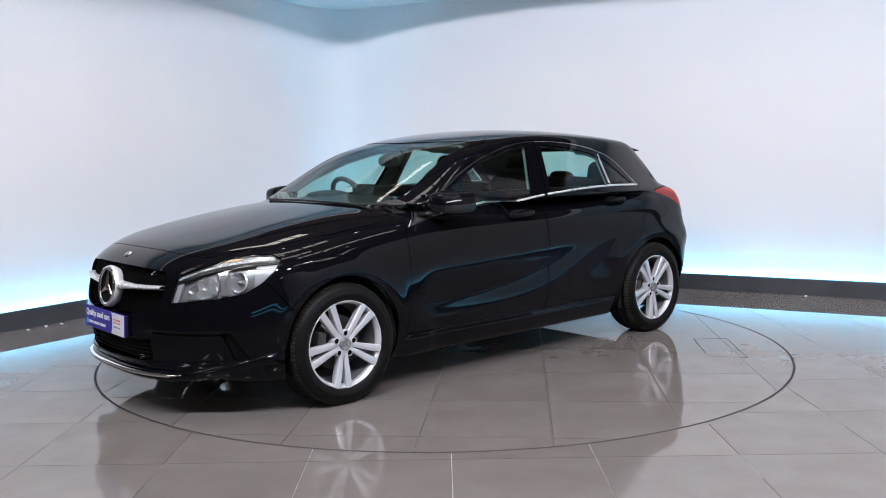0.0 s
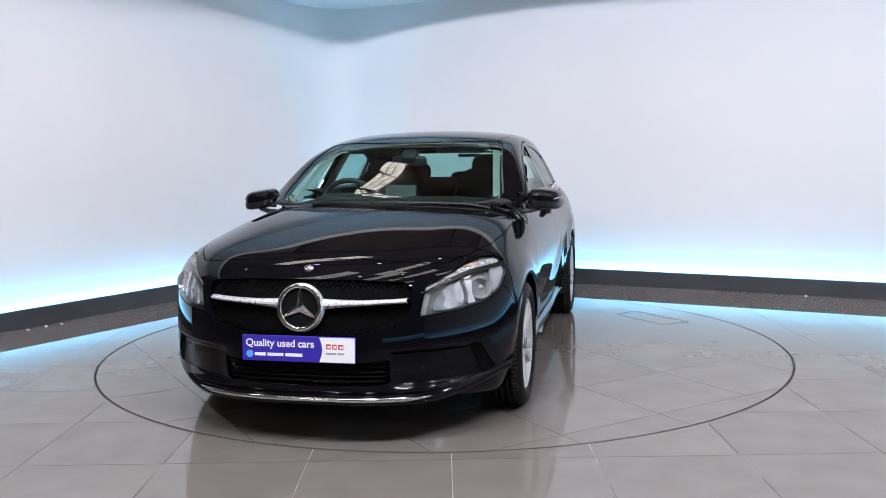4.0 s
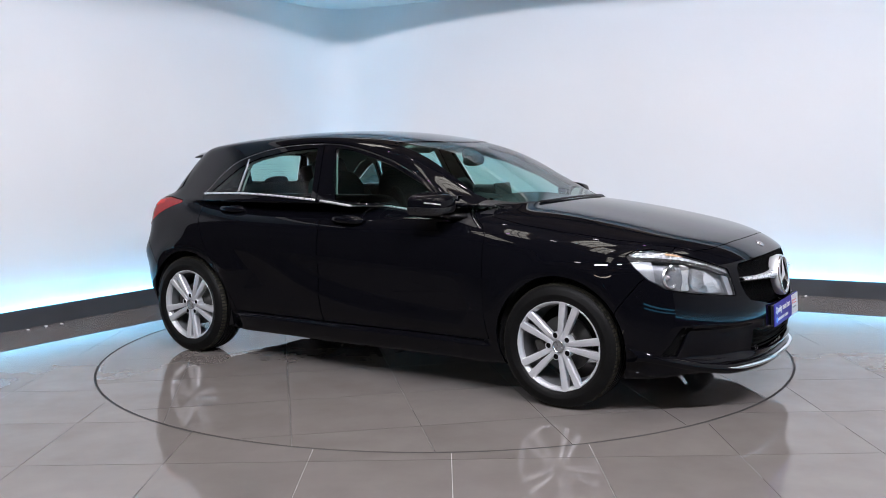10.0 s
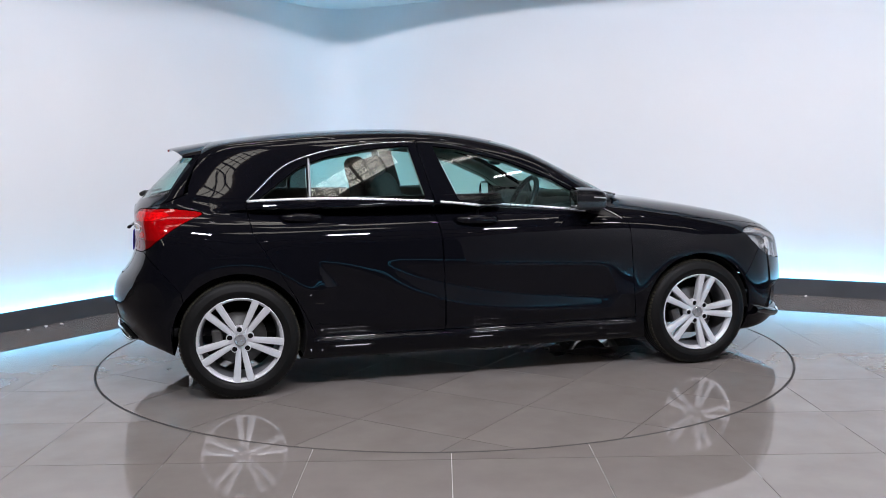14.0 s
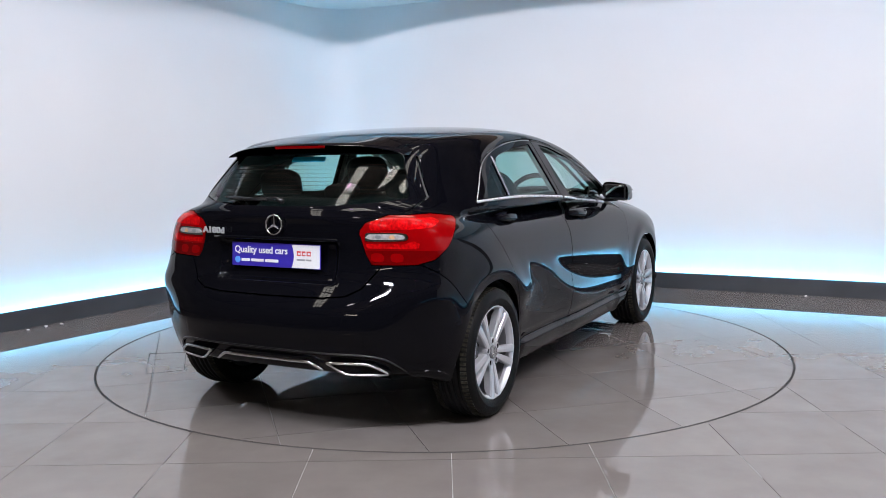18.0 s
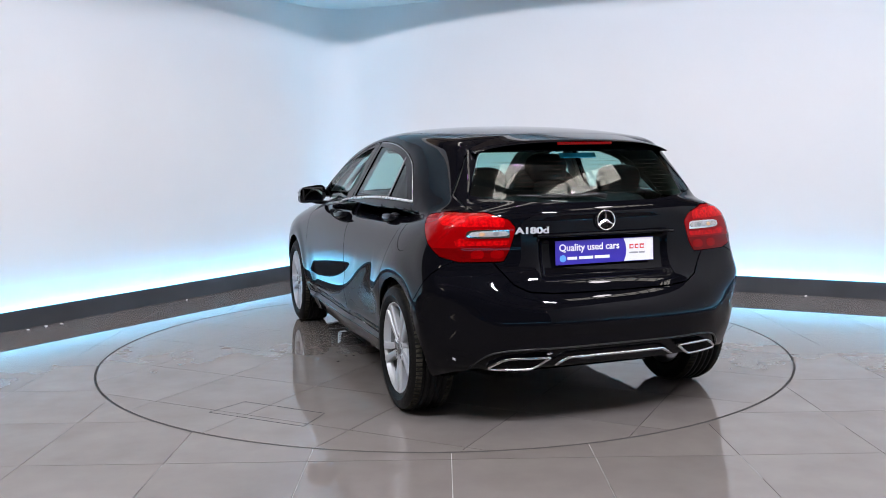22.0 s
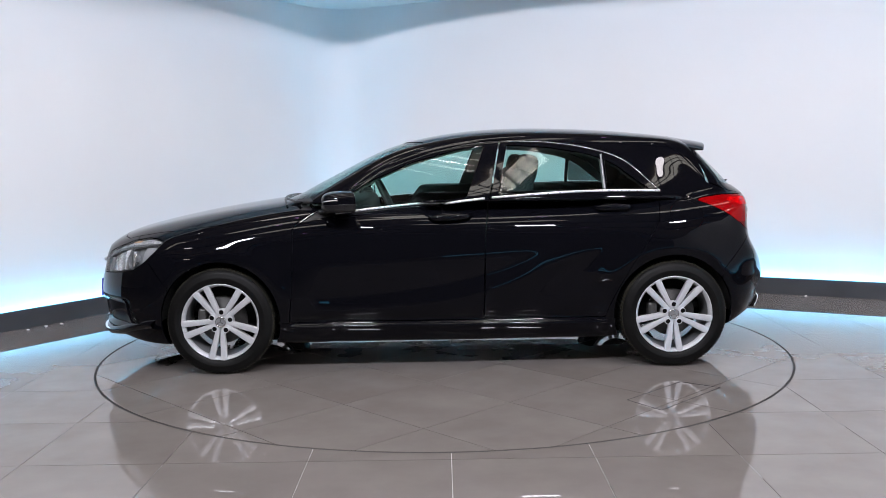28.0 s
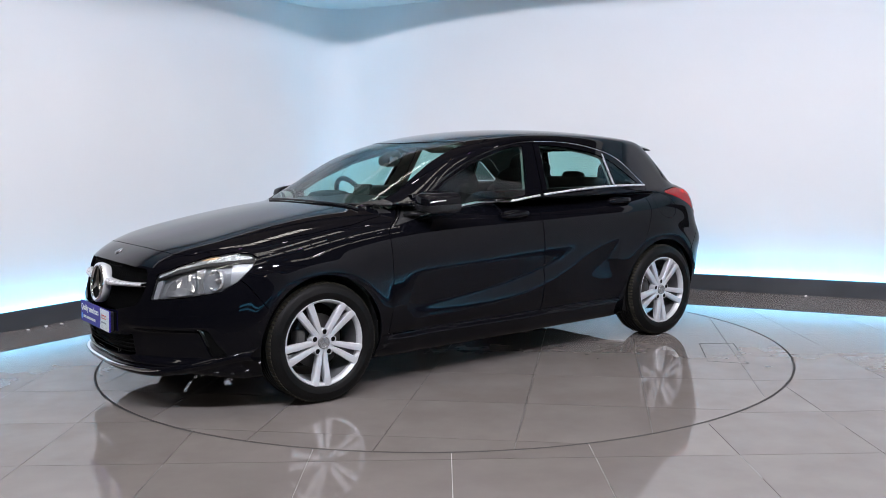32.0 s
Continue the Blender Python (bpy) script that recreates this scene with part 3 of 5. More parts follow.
CLOTH = surface("seat_cloth", (0.018, 0.018, 0.02), 0.85, vary=0.2, fine=60, bump=0.05, rough_vary=0.02)
PILLAR = surface("pillar_lining", (0.34, 0.33, 0.30), 0.8, vary=0.06, fine=60, bump=0.03)
LINING = surface("roof_lining", (0.26, 0.255, 0.235), 0.9, vary=0.06, fine=60, bump=0.03)
GLASS = glass("tinted_glass", (0.60, 0.83, 0.79))
DARK_GLASS = glass("dark_tinted_glass", (0.10, 0.14, 0.135))
CLEAR = glass("clear_lens", (0.93, 0.95, 0.96))
CHROME = surface("chrome", (0.85, 0.86, 0.88), 0.08, 1.0, vary=0.02, bump=0.0, rough_vary=0.03)
BRIGHT_TRIM = surface("bright_trim", (0.80, 0.81, 0.83), 0.28, 0.55, vary=0.03, fine=60, bump=0.0, rough_vary=0.01)
SATIN_METAL = surface("satin_metal", (0.62, 0.63, 0.65), 0.25, 1.0, vary=0.04, fine=60, bump=0.0, rough_vary=0.004)
ALLOY = surface("alloy_paint", (0.60, 0.61, 0.63), 0.36, 0.4, vary=0.03, fine=60, bump=0.0, rough_vary=0.004)
ALLOY_DARK = surface("alloy_barrel", (0.24, 0.243, 0.25), 0.4, 0.6, vary=0.15, fine=60, bump=0.03, rough_vary=0.02)
STEEL = surface("brake_steel", (0.09, 0.087, 0.084), 0.45, 0.7, vary=0.2, scale=20, fine=200, bump=0.1)


def facet_metal(name, colour, scale, rough=0.12, metal=0.8, low=0.8):
    """Bright reflector metal pressed into small facets, with the contrast of reflections painted in as darker cells."""
    m, nt, b, _ = material(name)
    tc = node(nt, "TexCoord")
    cell = node(nt, "TexVoronoi", Scale=scale)
    nt.links.new(tc.outputs["Object"], cell.inputs["Vector"])
    nt.links.new(ramp(nt, cell.outputs["Color"], [c * low for c in colour], colour, 0.15, 0.85), b.inputs["Base Color"])
    b.inputs["Roughness"].default_value, b.inputs["Metallic"].default_value = rough, metal
    bp = node(nt, "Bump", Strength=0.9, Distance=0.008)
    nt.links.new(cell.outputs["Distance"], bp.inputs["Height"])
    nt.links.new(bp.outputs[0], b.inputs["Normal"])
    return m


LAMP_SILVER = surface("lamp_reflector", (0.88, 0.89, 0.91), 0.10, 0.85, vary=0.03, scale=25, fine=60, bump=0.0, rough_vary=0.004)
LAMP_CRYSTAL = facet_metal("lamp_crystal", (0.92, 0.93, 0.95), 75.0, 0.12, 0.45, 0.35)
LAMP_FACET = facet_metal("lamp_facet", (0.82, 0.83, 0.85), 22.0, 0.10, 0.7, 0.45)
LAMP_GREY = surface("lamp_housing", (0.19, 0.193, 0.20), 0.3, 0.1, vary=0.06, scale=20, bump=0.0, rough_vary=0.004)
LAMP_PANEL = surface("lamp_panel", (0.36, 0.365, 0.375), 0.3, 0.2, vary=0.06, scale=20, bump=0.0, rough_vary=0.004)
AMBER = surface("amber_lens", (0.56, 0.33, 0.18), 0.15, 0.0, vary=0.25, scale=40, fine=120, bump=0.5)
RED = surface("red_lens", (0.22, 0.0006, 0.0015), 0.25, 0.0, vary=0.03, scale=18, fine=70, bump=0.0, coat=1.0, spec=0.0, rough_vary=0.004)
RED_BRIGHT = surface("bright_red_lens", (0.46, 0.0016, 0.003), 0.3, 0.0, vary=0.4, scale=70, fine=160, bump=0.12, coat=1.0, spec=0.0, rough_vary=0.02)
RED_DEEP = surface("deep_red_lens", (0.115, 0.0005, 0.001), 0.3, 0.0, vary=0.05, scale=30, fine=80, bump=0.0, coat=1.0, spec=0.0, rough_vary=0.004)
for lens in (RED, RED_BRIGHT, RED_DEEP):
    lens.node_tree.nodes["Principled BSDF"].inputs["Coat IOR"].default_value = 1.3
PALE_LENS = surface("pale_lens", (0.5, 0.47, 0.46), 0.12, 0.3, vary=0.2, scale=60, fine=90, bump=0.3, rough_vary=0.01)
PLATE_BLUE = surface("plate_blue", (0.032, 0.018, 0.34), 0.5, vary=0.05, fine=200, bump=0.01)
PLATE_WHITE = surface("plate_white", (0.82, 0.82, 0.83), 0.3, vary=0.02, fine=200, bump=0.01)
PRINT_RED = surface("print_red", (0.62, 0.05, 0.05), 0.4, vary=0.05)
PRINT_GREY = surface("print_grey", (0.3, 0.3, 0.32), 0.4, vary=0.05)
PRINT_BLUE = surface("print_light_blue", (0.10, 0.35, 0.85), 0.4, vary=0.05)
WIRE = surface("heating_wire", (0.10, 0.03, 0.025), 0.6, vary=0.1)
STICKER = surface("sticker_cyan", (0.05, 0.45, 0.75), 0.4, vary=0.05)
MIRROR = surface("mirror_silver", (0.9, 0.9, 0.9), 0.02, 1.0, vary=0.01, bump=0.0, rough_vary=0.01)

car = tagged(new("car"), "glossy black five-door hatchback with alloy wheels on the turntable", "car")
half = skin(body_field, (-2.15, -0.03, 0.1), (2.35, 0.98, 1.5), 0.0145)
half = split(half, -half[0][:, 1])[0]
half[0][np.abs(half[0][:, 1]) < 3e-4, 1] = 0
half[2][half[0][:, 1] == 0, 1] = 0
ARCH_R, ARCH_Z = 0.354, 0.322
for s in (1, -1):
    arch = np.hypot(half[0][:, 0] - s * WB, half[0][:, 2] - ARCH_Z) - ARCH_R
    half = split(half, np.where(half[0][:, 1] > 0.42, arch, 1.0))[1]

VIEWS = {"side": lambda p: p[:, [0, 2]], "top": lambda p: p[:, [0, 1]], "front": lambda p: p[:, [1, 2]],
         "nose": lambda p: np.stack([p[:, 1] - p[:, 0], p[:, 2]], 1), "tail": lambda p: np.stack([p[:, 1] + p[:, 0], p[:, 2]], 1)}


def region(mesh, view, pts, only=None, smooth=0):
    """Signed distance of a panel's corners to an outline drawn in one view."""
    line = loop_curve(pts, smooth) if smooth else np.array(pts, float)
    d = inside_poly(line, VIEWS[view](mesh[0]))
    return d if only is None else np.where(only(mesh[0]), d, 0.5)


def cut(view, pts, only=None, smooth=0, gap=0.0022):
    """Takes a panel out of the skin with a shut line round it."""
    global half
    d = region(half, view, pts, only, smooth)
    got = split(half, d + gap)[0]
    half = split(half, d - gap)[1]
    return got


def inset(mesh, depth):
    v, f, n = mesh
    return v - n * depth, f, n


def pair(name, mesh, mat, label="", depth=0.012, parents=None):
    """The same panel on both flanks of the car."""
    m = flange(mesh, depth) if depth else mesh
    made = []
    for i, q in enumerate((m, mirrored(m))):
        made.append(raw(name, q[0], q[1], mat, parents[i] if parents else car, label, q[2]))
    return made


def across(name, mesh, mat, label="", depth=0.012, parent=None):
    """A panel that spans the car."""
    both = joined(mesh, mirrored(mesh))
    m = flange(both, depth) if depth else both
    return raw(name, m[0], m[1], mat, parent or car, label, m[2])


OUT = lambda p: p[:, 1] > 0.42
REAR = lambda p: p[:, 0] < -1.3
# lamps
lens_f = cut("nose", [(-1.618, 0.585), (-1.559, 0.713), (-1.404, 0.753), (-1.209, 0.795), (-1.053, 0.813), (-0.937, 0.808), (-0.868, 0.788), (-0.898, 0.736), (-0.976, 0.677), (-1.102, 0.627), (-1.326, 0.601)], lambda p: p[:, 0] > 1.4)
lens_r = cut("tail", [(-0.76, 0.99), (-0.80, 1.003), (-0.973, 1.02), (-1.261, 1.02), (-1.40, 0.985), (-1.44, 0.943), (-1.40, 0.84), (-1.371, 0.792), (-1.121, 0.795), (-1.0, 0.82), (-0.90, 0.875)], REAR)
# glass
W_FRONT = [(-0.235, 1.332), (-0.09, 1.315), (0.20, 1.238), (0.46, 1.128), (0.60, 1.042), (0.655, 1.0), (0.645, 0.966), (0.56, 0.964), (0.2, 0.994), (-0.12, 1.031)]
W_REAR = [(-0.378, 1.336), (-0.62, 1.317), (-0.84, 1.280), (-0.936, 1.250), (-0.942, 1.069), (-0.31, 1.043)]
W_QUARTER = [(-0.962, 1.240), (-1.02, 1.210), (-1.10, 1.150), (-1.19, 1.083), (-1.222, 1.064), (-0.966, 1.068)]
pane_f, pane_r, pane_q = (cut("side", w, OUT) for w in (W_FRONT, W_REAR, W_QUARTER))
pane_ws = cut("top", [(1.055, -0.2), (1.05, 0.1), (1.02, 0.3), (0.93, 0.55), (0.835, 0.65), (0.76, 0.668), (0.5, 0.618), (0.14, 0.566), (0.135, 0.54), (0.20, 0.4), (0.255, 0.2), (0.272, 0.0), (0.272, -0.2)], lambda p: (p[:, 2] > 0.9) & (p[:, 0] > 0))
pane_rw = cut("front", [(-0.2, 1.052), (0.3, 1.058), (0.50, 1.074), (0.60, 1.09), (0.605, 1.10), (0.515, 1.27), (0.49, 1.298), (-0.2, 1.298)], REAR)
# grille and air intakes
hole_g = cut("front", [(-0.2, 0.748), (0.245, 0.745), (0.45, 0.732), (0.475, 0.71), (0.478, 0.64), (0.455, 0.585), (0.43, 0.555), (0.25, 0.516), (-0.2, 0.502)], lambda p: p[:, 0] > 1.6)
hole_c = cut("front", [(-0.2, 0.385), (0.36, 0.395), (0.385, 0.40), (0.385, 0.30), (0.36, 0.29), (-0.2, 0.272)], lambda p: p[:, 0] > 1.6)
hole_s = cut("front", [(0.700, 0.440), (0.742, 0.442), (0.796, 0.31), (0.745, 0.30)], lambda p: p[:, 0] > 1.6)
# panels
bonnet = cut("top", [(1.07, -0.2), (1.065, 0.1), (1.035, 0.3), (0.945, 0.555), (0.87, 0.66), (0.90, 0.735), (1.1, 0.768), (1.34, 0.766), (1.6, 0.738), (1.80, 0.680), (1.945, 0.595), (1.998, 0.50), (2.03, 0.35), (2.045, 0.15), (2.048, 0.0), (2.048, -0.2)], lambda p: p[:, 2] > 0.6)
DOOR_F = [(0.878, 0.906), (0.91, 0.86), (0.914, 0.634), (0.925, 0.45), (0.945, 0.305), (-0.212, 0.302), (-0.227, 0.827), (-0.257, 1.022), (-0.33, 1.366), (-0.2, 1.358), (-0.076, 1.337), (0.214, 1.258), (0.469, 1.148), (0.64, 1.05), (0.72, 0.995)]
DOOR_R = [(-0.335, 1.368), (-0.262, 1.022), (-0.232, 0.827), (-0.217, 0.302), (-0.945, 0.302), (-0.965, 0.36), (-1.0, 0.44), (-1.097, 0.619), (-1.187, 0.753), (-1.262, 0.88), (-1.295, 1.045), (-1.21, 1.136), (-1.085, 1.242), (-0.951, 1.296), (-0.727, 1.345), (-0.45, 1.367)]
sail = cut("side", [(0.648, 0.966), (0.655, 1.012), (0.70, 0.993), (0.78, 0.947), (0.862, 0.893), (0.665, 0.934)], OUT, gap=0.001)
door_f, door_r = cut("side", DOOR_F, OUT, gap=0.0020), cut("side", DOOR_R, OUT, gap=0.0020)
flap = cut("side", [(-1.43 + 0.1 * math.cos(a * math.pi / 8), 0.905 + 0.09 * math.sin(a * math.pi / 8)) for a in range(16)], lambda p: p[:, 1] > 0.6, gap=0.0)
tailgate = cut("front", [(-0.2, 0.64), (0.3, 0.645), (0.42, 0.656), (0.485, 0.69), (0.57, 0.80), (0.545, 0.86), (0.60, 0.95), (0.66, 1.09), (0.575, 1.25), (0.53, 1.33), (0.45, 1.345), (-0.2, 1.36)], lambda p: p[:, 0] < -1.52, gap=0.0035)
bump_f = cut("side", [(1.6, 0.1), (1.655, 0.52), (1.762, 0.665), (1.85, 0.74), (1.9, 0.95), (2.4, 0.95), (2.4, 0.1)])
diffuser = cut("front", [(-0.2, 0.0), (-0.2, 0.398), (0.35, 0.398), (0.52, 0.392), (0.62, 0.365), (0.675, 0.31), (0.69, 0.0)], lambda p: p[:, 0] < -1.6, gap=0.002)
bump_r = cut("side", [(-1.58, 0.1), (-1.64, 0.58), (-1.74, 0.70), (-1.83, 0.80), (-2.3, 0.86), (-2.3, 0.1)])
roof_p = cut("top", [(0.3, -0.2), (0.295, 0.0), (0.28, 0.2), (0.225, 0.4), (0.15, 0.53), (-0.3, 0.565), (-0.9, 0.55), (-1.3, 0.52), (-1.62, 0.47), (-1.68, 0.3), (-1.7, -0.2)], lambda p: p[:, 2] > 1.1, gap=0.0015)
sill = cut("side", [(-1.1, 0.0), (-1.1, 0.300), (1.1, 0.300), (1.1, 0.0)], lambda p: p[:, 1] > 0.6, gap=0.001)
floor_pan = cut("side", [(-1.9, 0.0), (-1.9, 0.24), (1.9, 0.24), (1.9, 0.0)], lambda p: p[:, 2] < 0.24, gap=0.0)
cowl = cut("top", [(0.85, -0.2), (0.85, 0.6), (0.80, 0.72), (0.9, 0.70), (1.2, 0.6), (1.2, -0.2)], lambda p: (p[:, 2] > 0.93) & (p[:, 0] > 0.7), gap=0.0)
front_wing, rear_quarter = split(half, 0.8 - half[0][:, 0])

across("bonnet", bonnet, BLACK)
across("front_bumper", bump_f, BLACK)
across("rear_bumper", bump_r, BLACK)
across("diffuser", inset(diffuser, 0.009), BLACK, "black rear diffuser", 0.012)
across("roof", roof_p, BLACK)
gate = across("tailgate", tailgate, BLACK)
across("cowl", cowl, PLASTIC, "black plastic cowl")
across("floor_pan", floor_pan, PLASTIC, depth=0)
pair("front_wing", front_wing, BLACK)
quarter_r = mirrored(flange(joined(rear_quarter, flap), 0.012))
quarter_l = flange(rear_quarter, 0.012)
for q in (quarter_l, quarter_r):
    raw("rear_quarter", q[0], q[1], BLACK, car, normals=q[2])
pair("sill", sill, BLACK)
doors_f, doors_r = pair("front_door", door_f, BLACK), pair("rear_door", door_r, BLACK)
pair("mirror_sail", sail, PLASTIC, "dark grey mirror foot panel", 0.008, doors_f)
cap = flange(inset(split(flap, region(flap, "side", [(-1.43 + 0.0975 * math.cos(a * math.pi / 8), 0.905 + 0.0875 * math.sin(a * math.pi / 8)) for a in range(16)]))[0], 0.001), 0.008)
raw("fuel_flap", cap[0], cap[1], BLACK, car, "round fuel flap", cap[2])
def glaze(mesh, axis):
    """Draws a pane onto one gently curved sheet, as bent glass is."""
    v, f, n = mesh
    if axis == 1:
        a, b = v[:, 0], v[:, 2]
        base = lambda a, b: np.stack([a ** 0, a, b, a * a, a * b, b * b], 1)
        da, db = (lambda a, b: np.stack([0 * a, a ** 0, 0 * a, 2 * a, b, 0 * a], 1)), (lambda a, b: np.stack([0 * a, 0 * a, a ** 0, 0 * a, a, 2 * b], 1))
    else:
        a, b = v[:, 1], v[:, 2]
        base = lambda a, b: np.stack([a ** 0, a * a, b, b * b, a * a * b, a ** 4], 1)
        da, db = (lambda a, b: np.stack([0 * a, 2 * a, 0 * a, 0 * a, 2 * a * b, 4 * a ** 3], 1)), (lambda a, b: np.stack([0 * a, 0 * a, a ** 0, 2 * b, a * a, 0 * a], 1))
    k = np.linalg.lstsq(base(a, b), v[:, axis], rcond=None)[0]
    w, m = v.copy(), np.zeros_like(v)
    w[:, axis] = base(a, b) @ k
    i, j = (0, 2) if axis == 1 else (1, 2)
    m[:, axis], m[:, i], m[:, j] = 1.0, -(da(a, b) @ k), -(db(a, b) @ k)
    m *= np.sign((m * n).sum(1).mean())
    return w, f, m / np.linalg.norm(m, axis=1, keepdims=True)


pane_f, pane_r, pane_q = glaze(pane_f, 1), glaze(pane_r, 1), glaze(pane_q, 1)
across("windscreen", inset(pane_ws, 0.003), GLASS, "tinted windscreen", 0)
across("rear_window", inset(glaze(pane_rw, 0), 0.004), GLASS, "tinted heated rear window", 0, gate)
pair("window", inset(pane_f, 0.005), GLASS, "tinted glass", 0, doors_f)
pair("window", inset(pane_r, 0.005), GLASS, "tinted glass", 0, doors_r)
pair("quarter_light", inset(pane_q, 0.004), DARK_GLASS, "dark tinted glass", 0, doors_r)


def on_skin(pts, lift=0.0, axis=1):
    """Draws points onto the skin along one axis, then lifts them off it."""
    p = np.array(pts, float)
    step = np.zeros(3)
    step[axis] = 1
    sgn = np.sign(p[:, axis])
    lo, hi = np.zeros(len(p)), np.full(len(p), 2.4 if axis == 0 else 1.6)
    for _ in range(40):
        m = (lo + hi) / 2
        q = p.copy()
        q[:, axis] = sgn * m
        inside = body_field(q) < 0
        lo, hi = np.where(inside, m, lo), np.where(inside, hi, m)
    p[:, axis] = sgn * lo
    n = gradient(body_field, p)
    return p + n / np.linalg.norm(n, axis=1, keepdims=True) * lift


def dense(pts, n=40):
    """Evenly spaced points on a smooth open curve through a few."""
    p = np.array(pts, float)
    t = np.concatenate([[0], np.cumsum(np.linalg.norm(np.diff(p, axis=0), axis=1))])
    u = np.linspace(0, t[-1], n)
    return np.stack([spline(t, p[:, k])(u) for k in range(p.shape[1])], 1)


# bright strip under the side windows, thin strip over them, rubber divider
for sy in (1, -1):
    i = 0 if sy > 0 else 1
    def sweep(name, xz, r, mat, flat, lift, parent, label=""):
        q = dense(xz)
        pts = on_skin(np.stack([q[:, 0], np.full(len(q), 0.7 * sy), q[:, 1]], 1), lift)
        return part(name, tube(pts, r, sides=8, flat=flat), mat, parent, label, True)
    sweep("belt_trim", [(-0.228, 1.020), (0.2, 0.984), (0.60, 0.947), (0.66, 0.94)], 0.0075, BRIGHT_TRIM, 1.0, 0.005, doors_f[i], "chrome strip")
    sweep("belt_trim", [(-1.285, 1.049), (-0.9, 1.0545), (-0.6, 1.045), (-0.27, 1.0245)], 0.0075, BRIGHT_TRIM, 1.0, 0.0025, doors_r[i], "chrome strip")
    sweep("window_trim", [(-1.285, 1.052), (-1.2, 1.131), (-1.08, 1.234), (-0.951, 1.287), (-0.727, 1.336), (-0.45, 1.357), (-0.34, 1.358)], 0.003, SATIN_METAL, 1.0, 0.0, doors_r[i], "satin strip")
    sweep("window_trim", [(-0.325, 1.357), (-0.2, 1.349), (-0.076, 1.329), (0.214, 1.25), (0.469, 1.14), (0.66, 1.03)], 0.0035, SATIN, 1.0, 0.0, doors_f[i])
    sweep("window_divider", [(-0.943, 1.272), (-0.946, 1.17), (-0.950, 1.062)], 0.008, ALLOY_DARK, 1.0, -0.004, doors_r[i], "satin upright bar")
    sweep("sail_edge", [(0.68, 1.012), (0.74, 0.978), (0.81, 0.935), (0.872, 0.893)], 0.005, SATIN_METAL, 1.0, 0.0, doors_f[i], "thin bright edge")


def pillow(a, b, c, e=0.5, m=None, nu=28, nv=14, bm=None):
    """A rounded cushion: a box drawn towards an ellipsoid."""
    bm = bm or bmesh.new()
    pw = lambda v: math.copysign(abs(v) ** e, v)
    rows = []
    for j in range(1, nv):
        ph = -math.pi / 2 + math.pi * j / nv
        row = []
        for i in range(nu):
            th = 2 * math.pi * i / nu
            p = Vector((a * pw(math.cos(ph)) * pw(math.cos(th)), b * pw(math.cos(ph)) * pw(math.sin(th)), c * pw(math.sin(ph))))
            row.append(bm.verts.new(m @ p if m is not None else p))
        rows.append(row)
    for r0, r1 in zip(rows, rows[1:]):
        for i in range(nu):
            bm.faces.new((r0[i], r0[(i + 1) % nu], r1[(i + 1) % nu], r1[i]))
    bm.faces.new(rows[0][::-1])
    bm.faces.new(rows[-1])
    return bm


# ---- door mirrors and handles ----
def mirror_ring(sy, t, turn, lift=0.0):
    """A point of the mirror's shell: t from the glass to the nose, turn in half circles from the outer end over the top."""
    x = 0.562 + 0.182 * math.sin(t * math.pi / 2) ** 0.9
    k = max(0.0, 1 - t ** 3.0) ** 0.55
    hy, hz = 0.091 * (0.18 + 0.82 * k) + lift, 0.062 * (0.10 + 0.90 * k) + lift
    a = math.pi * turn
    pw = lambda v: math.copysign(abs(v) ** 0.5, v)
    y, z = hy * pw(math.cos(a)), hz * pw(math.sin(a))
    # the outer end leans back, the top falls towards the nose and the tip
    return (x - 0.014 - 0.022 * max(0.0, y / 0.086) ** 2, sy * (0.897 - 0.012 * t + y), 1.019 - 0.010 * t + (z if z > 0 else 0.82 * z) - 0.010 * y / 0.086)


def mirror_shell(sy, a0, a1, lift=0.0):
    bm = bmesh.new()
    rows = [[bm.verts.new(mirror_ring(sy, t, a0 + (a1 - a0) * k / 18, lift)) for k in range(19)] for t in np.linspace(0, 1, 14)]
    for r0, r1 in zip(rows, rows[1:]):
        for k in range(18):
            bm.faces.new((r0[k], r0[k + 1], r1[k + 1], r1[k]))
    bm.faces.new(rows[-1])
    bmesh.ops.recalc_face_normals(bm, faces=bm.faces)
    return bm


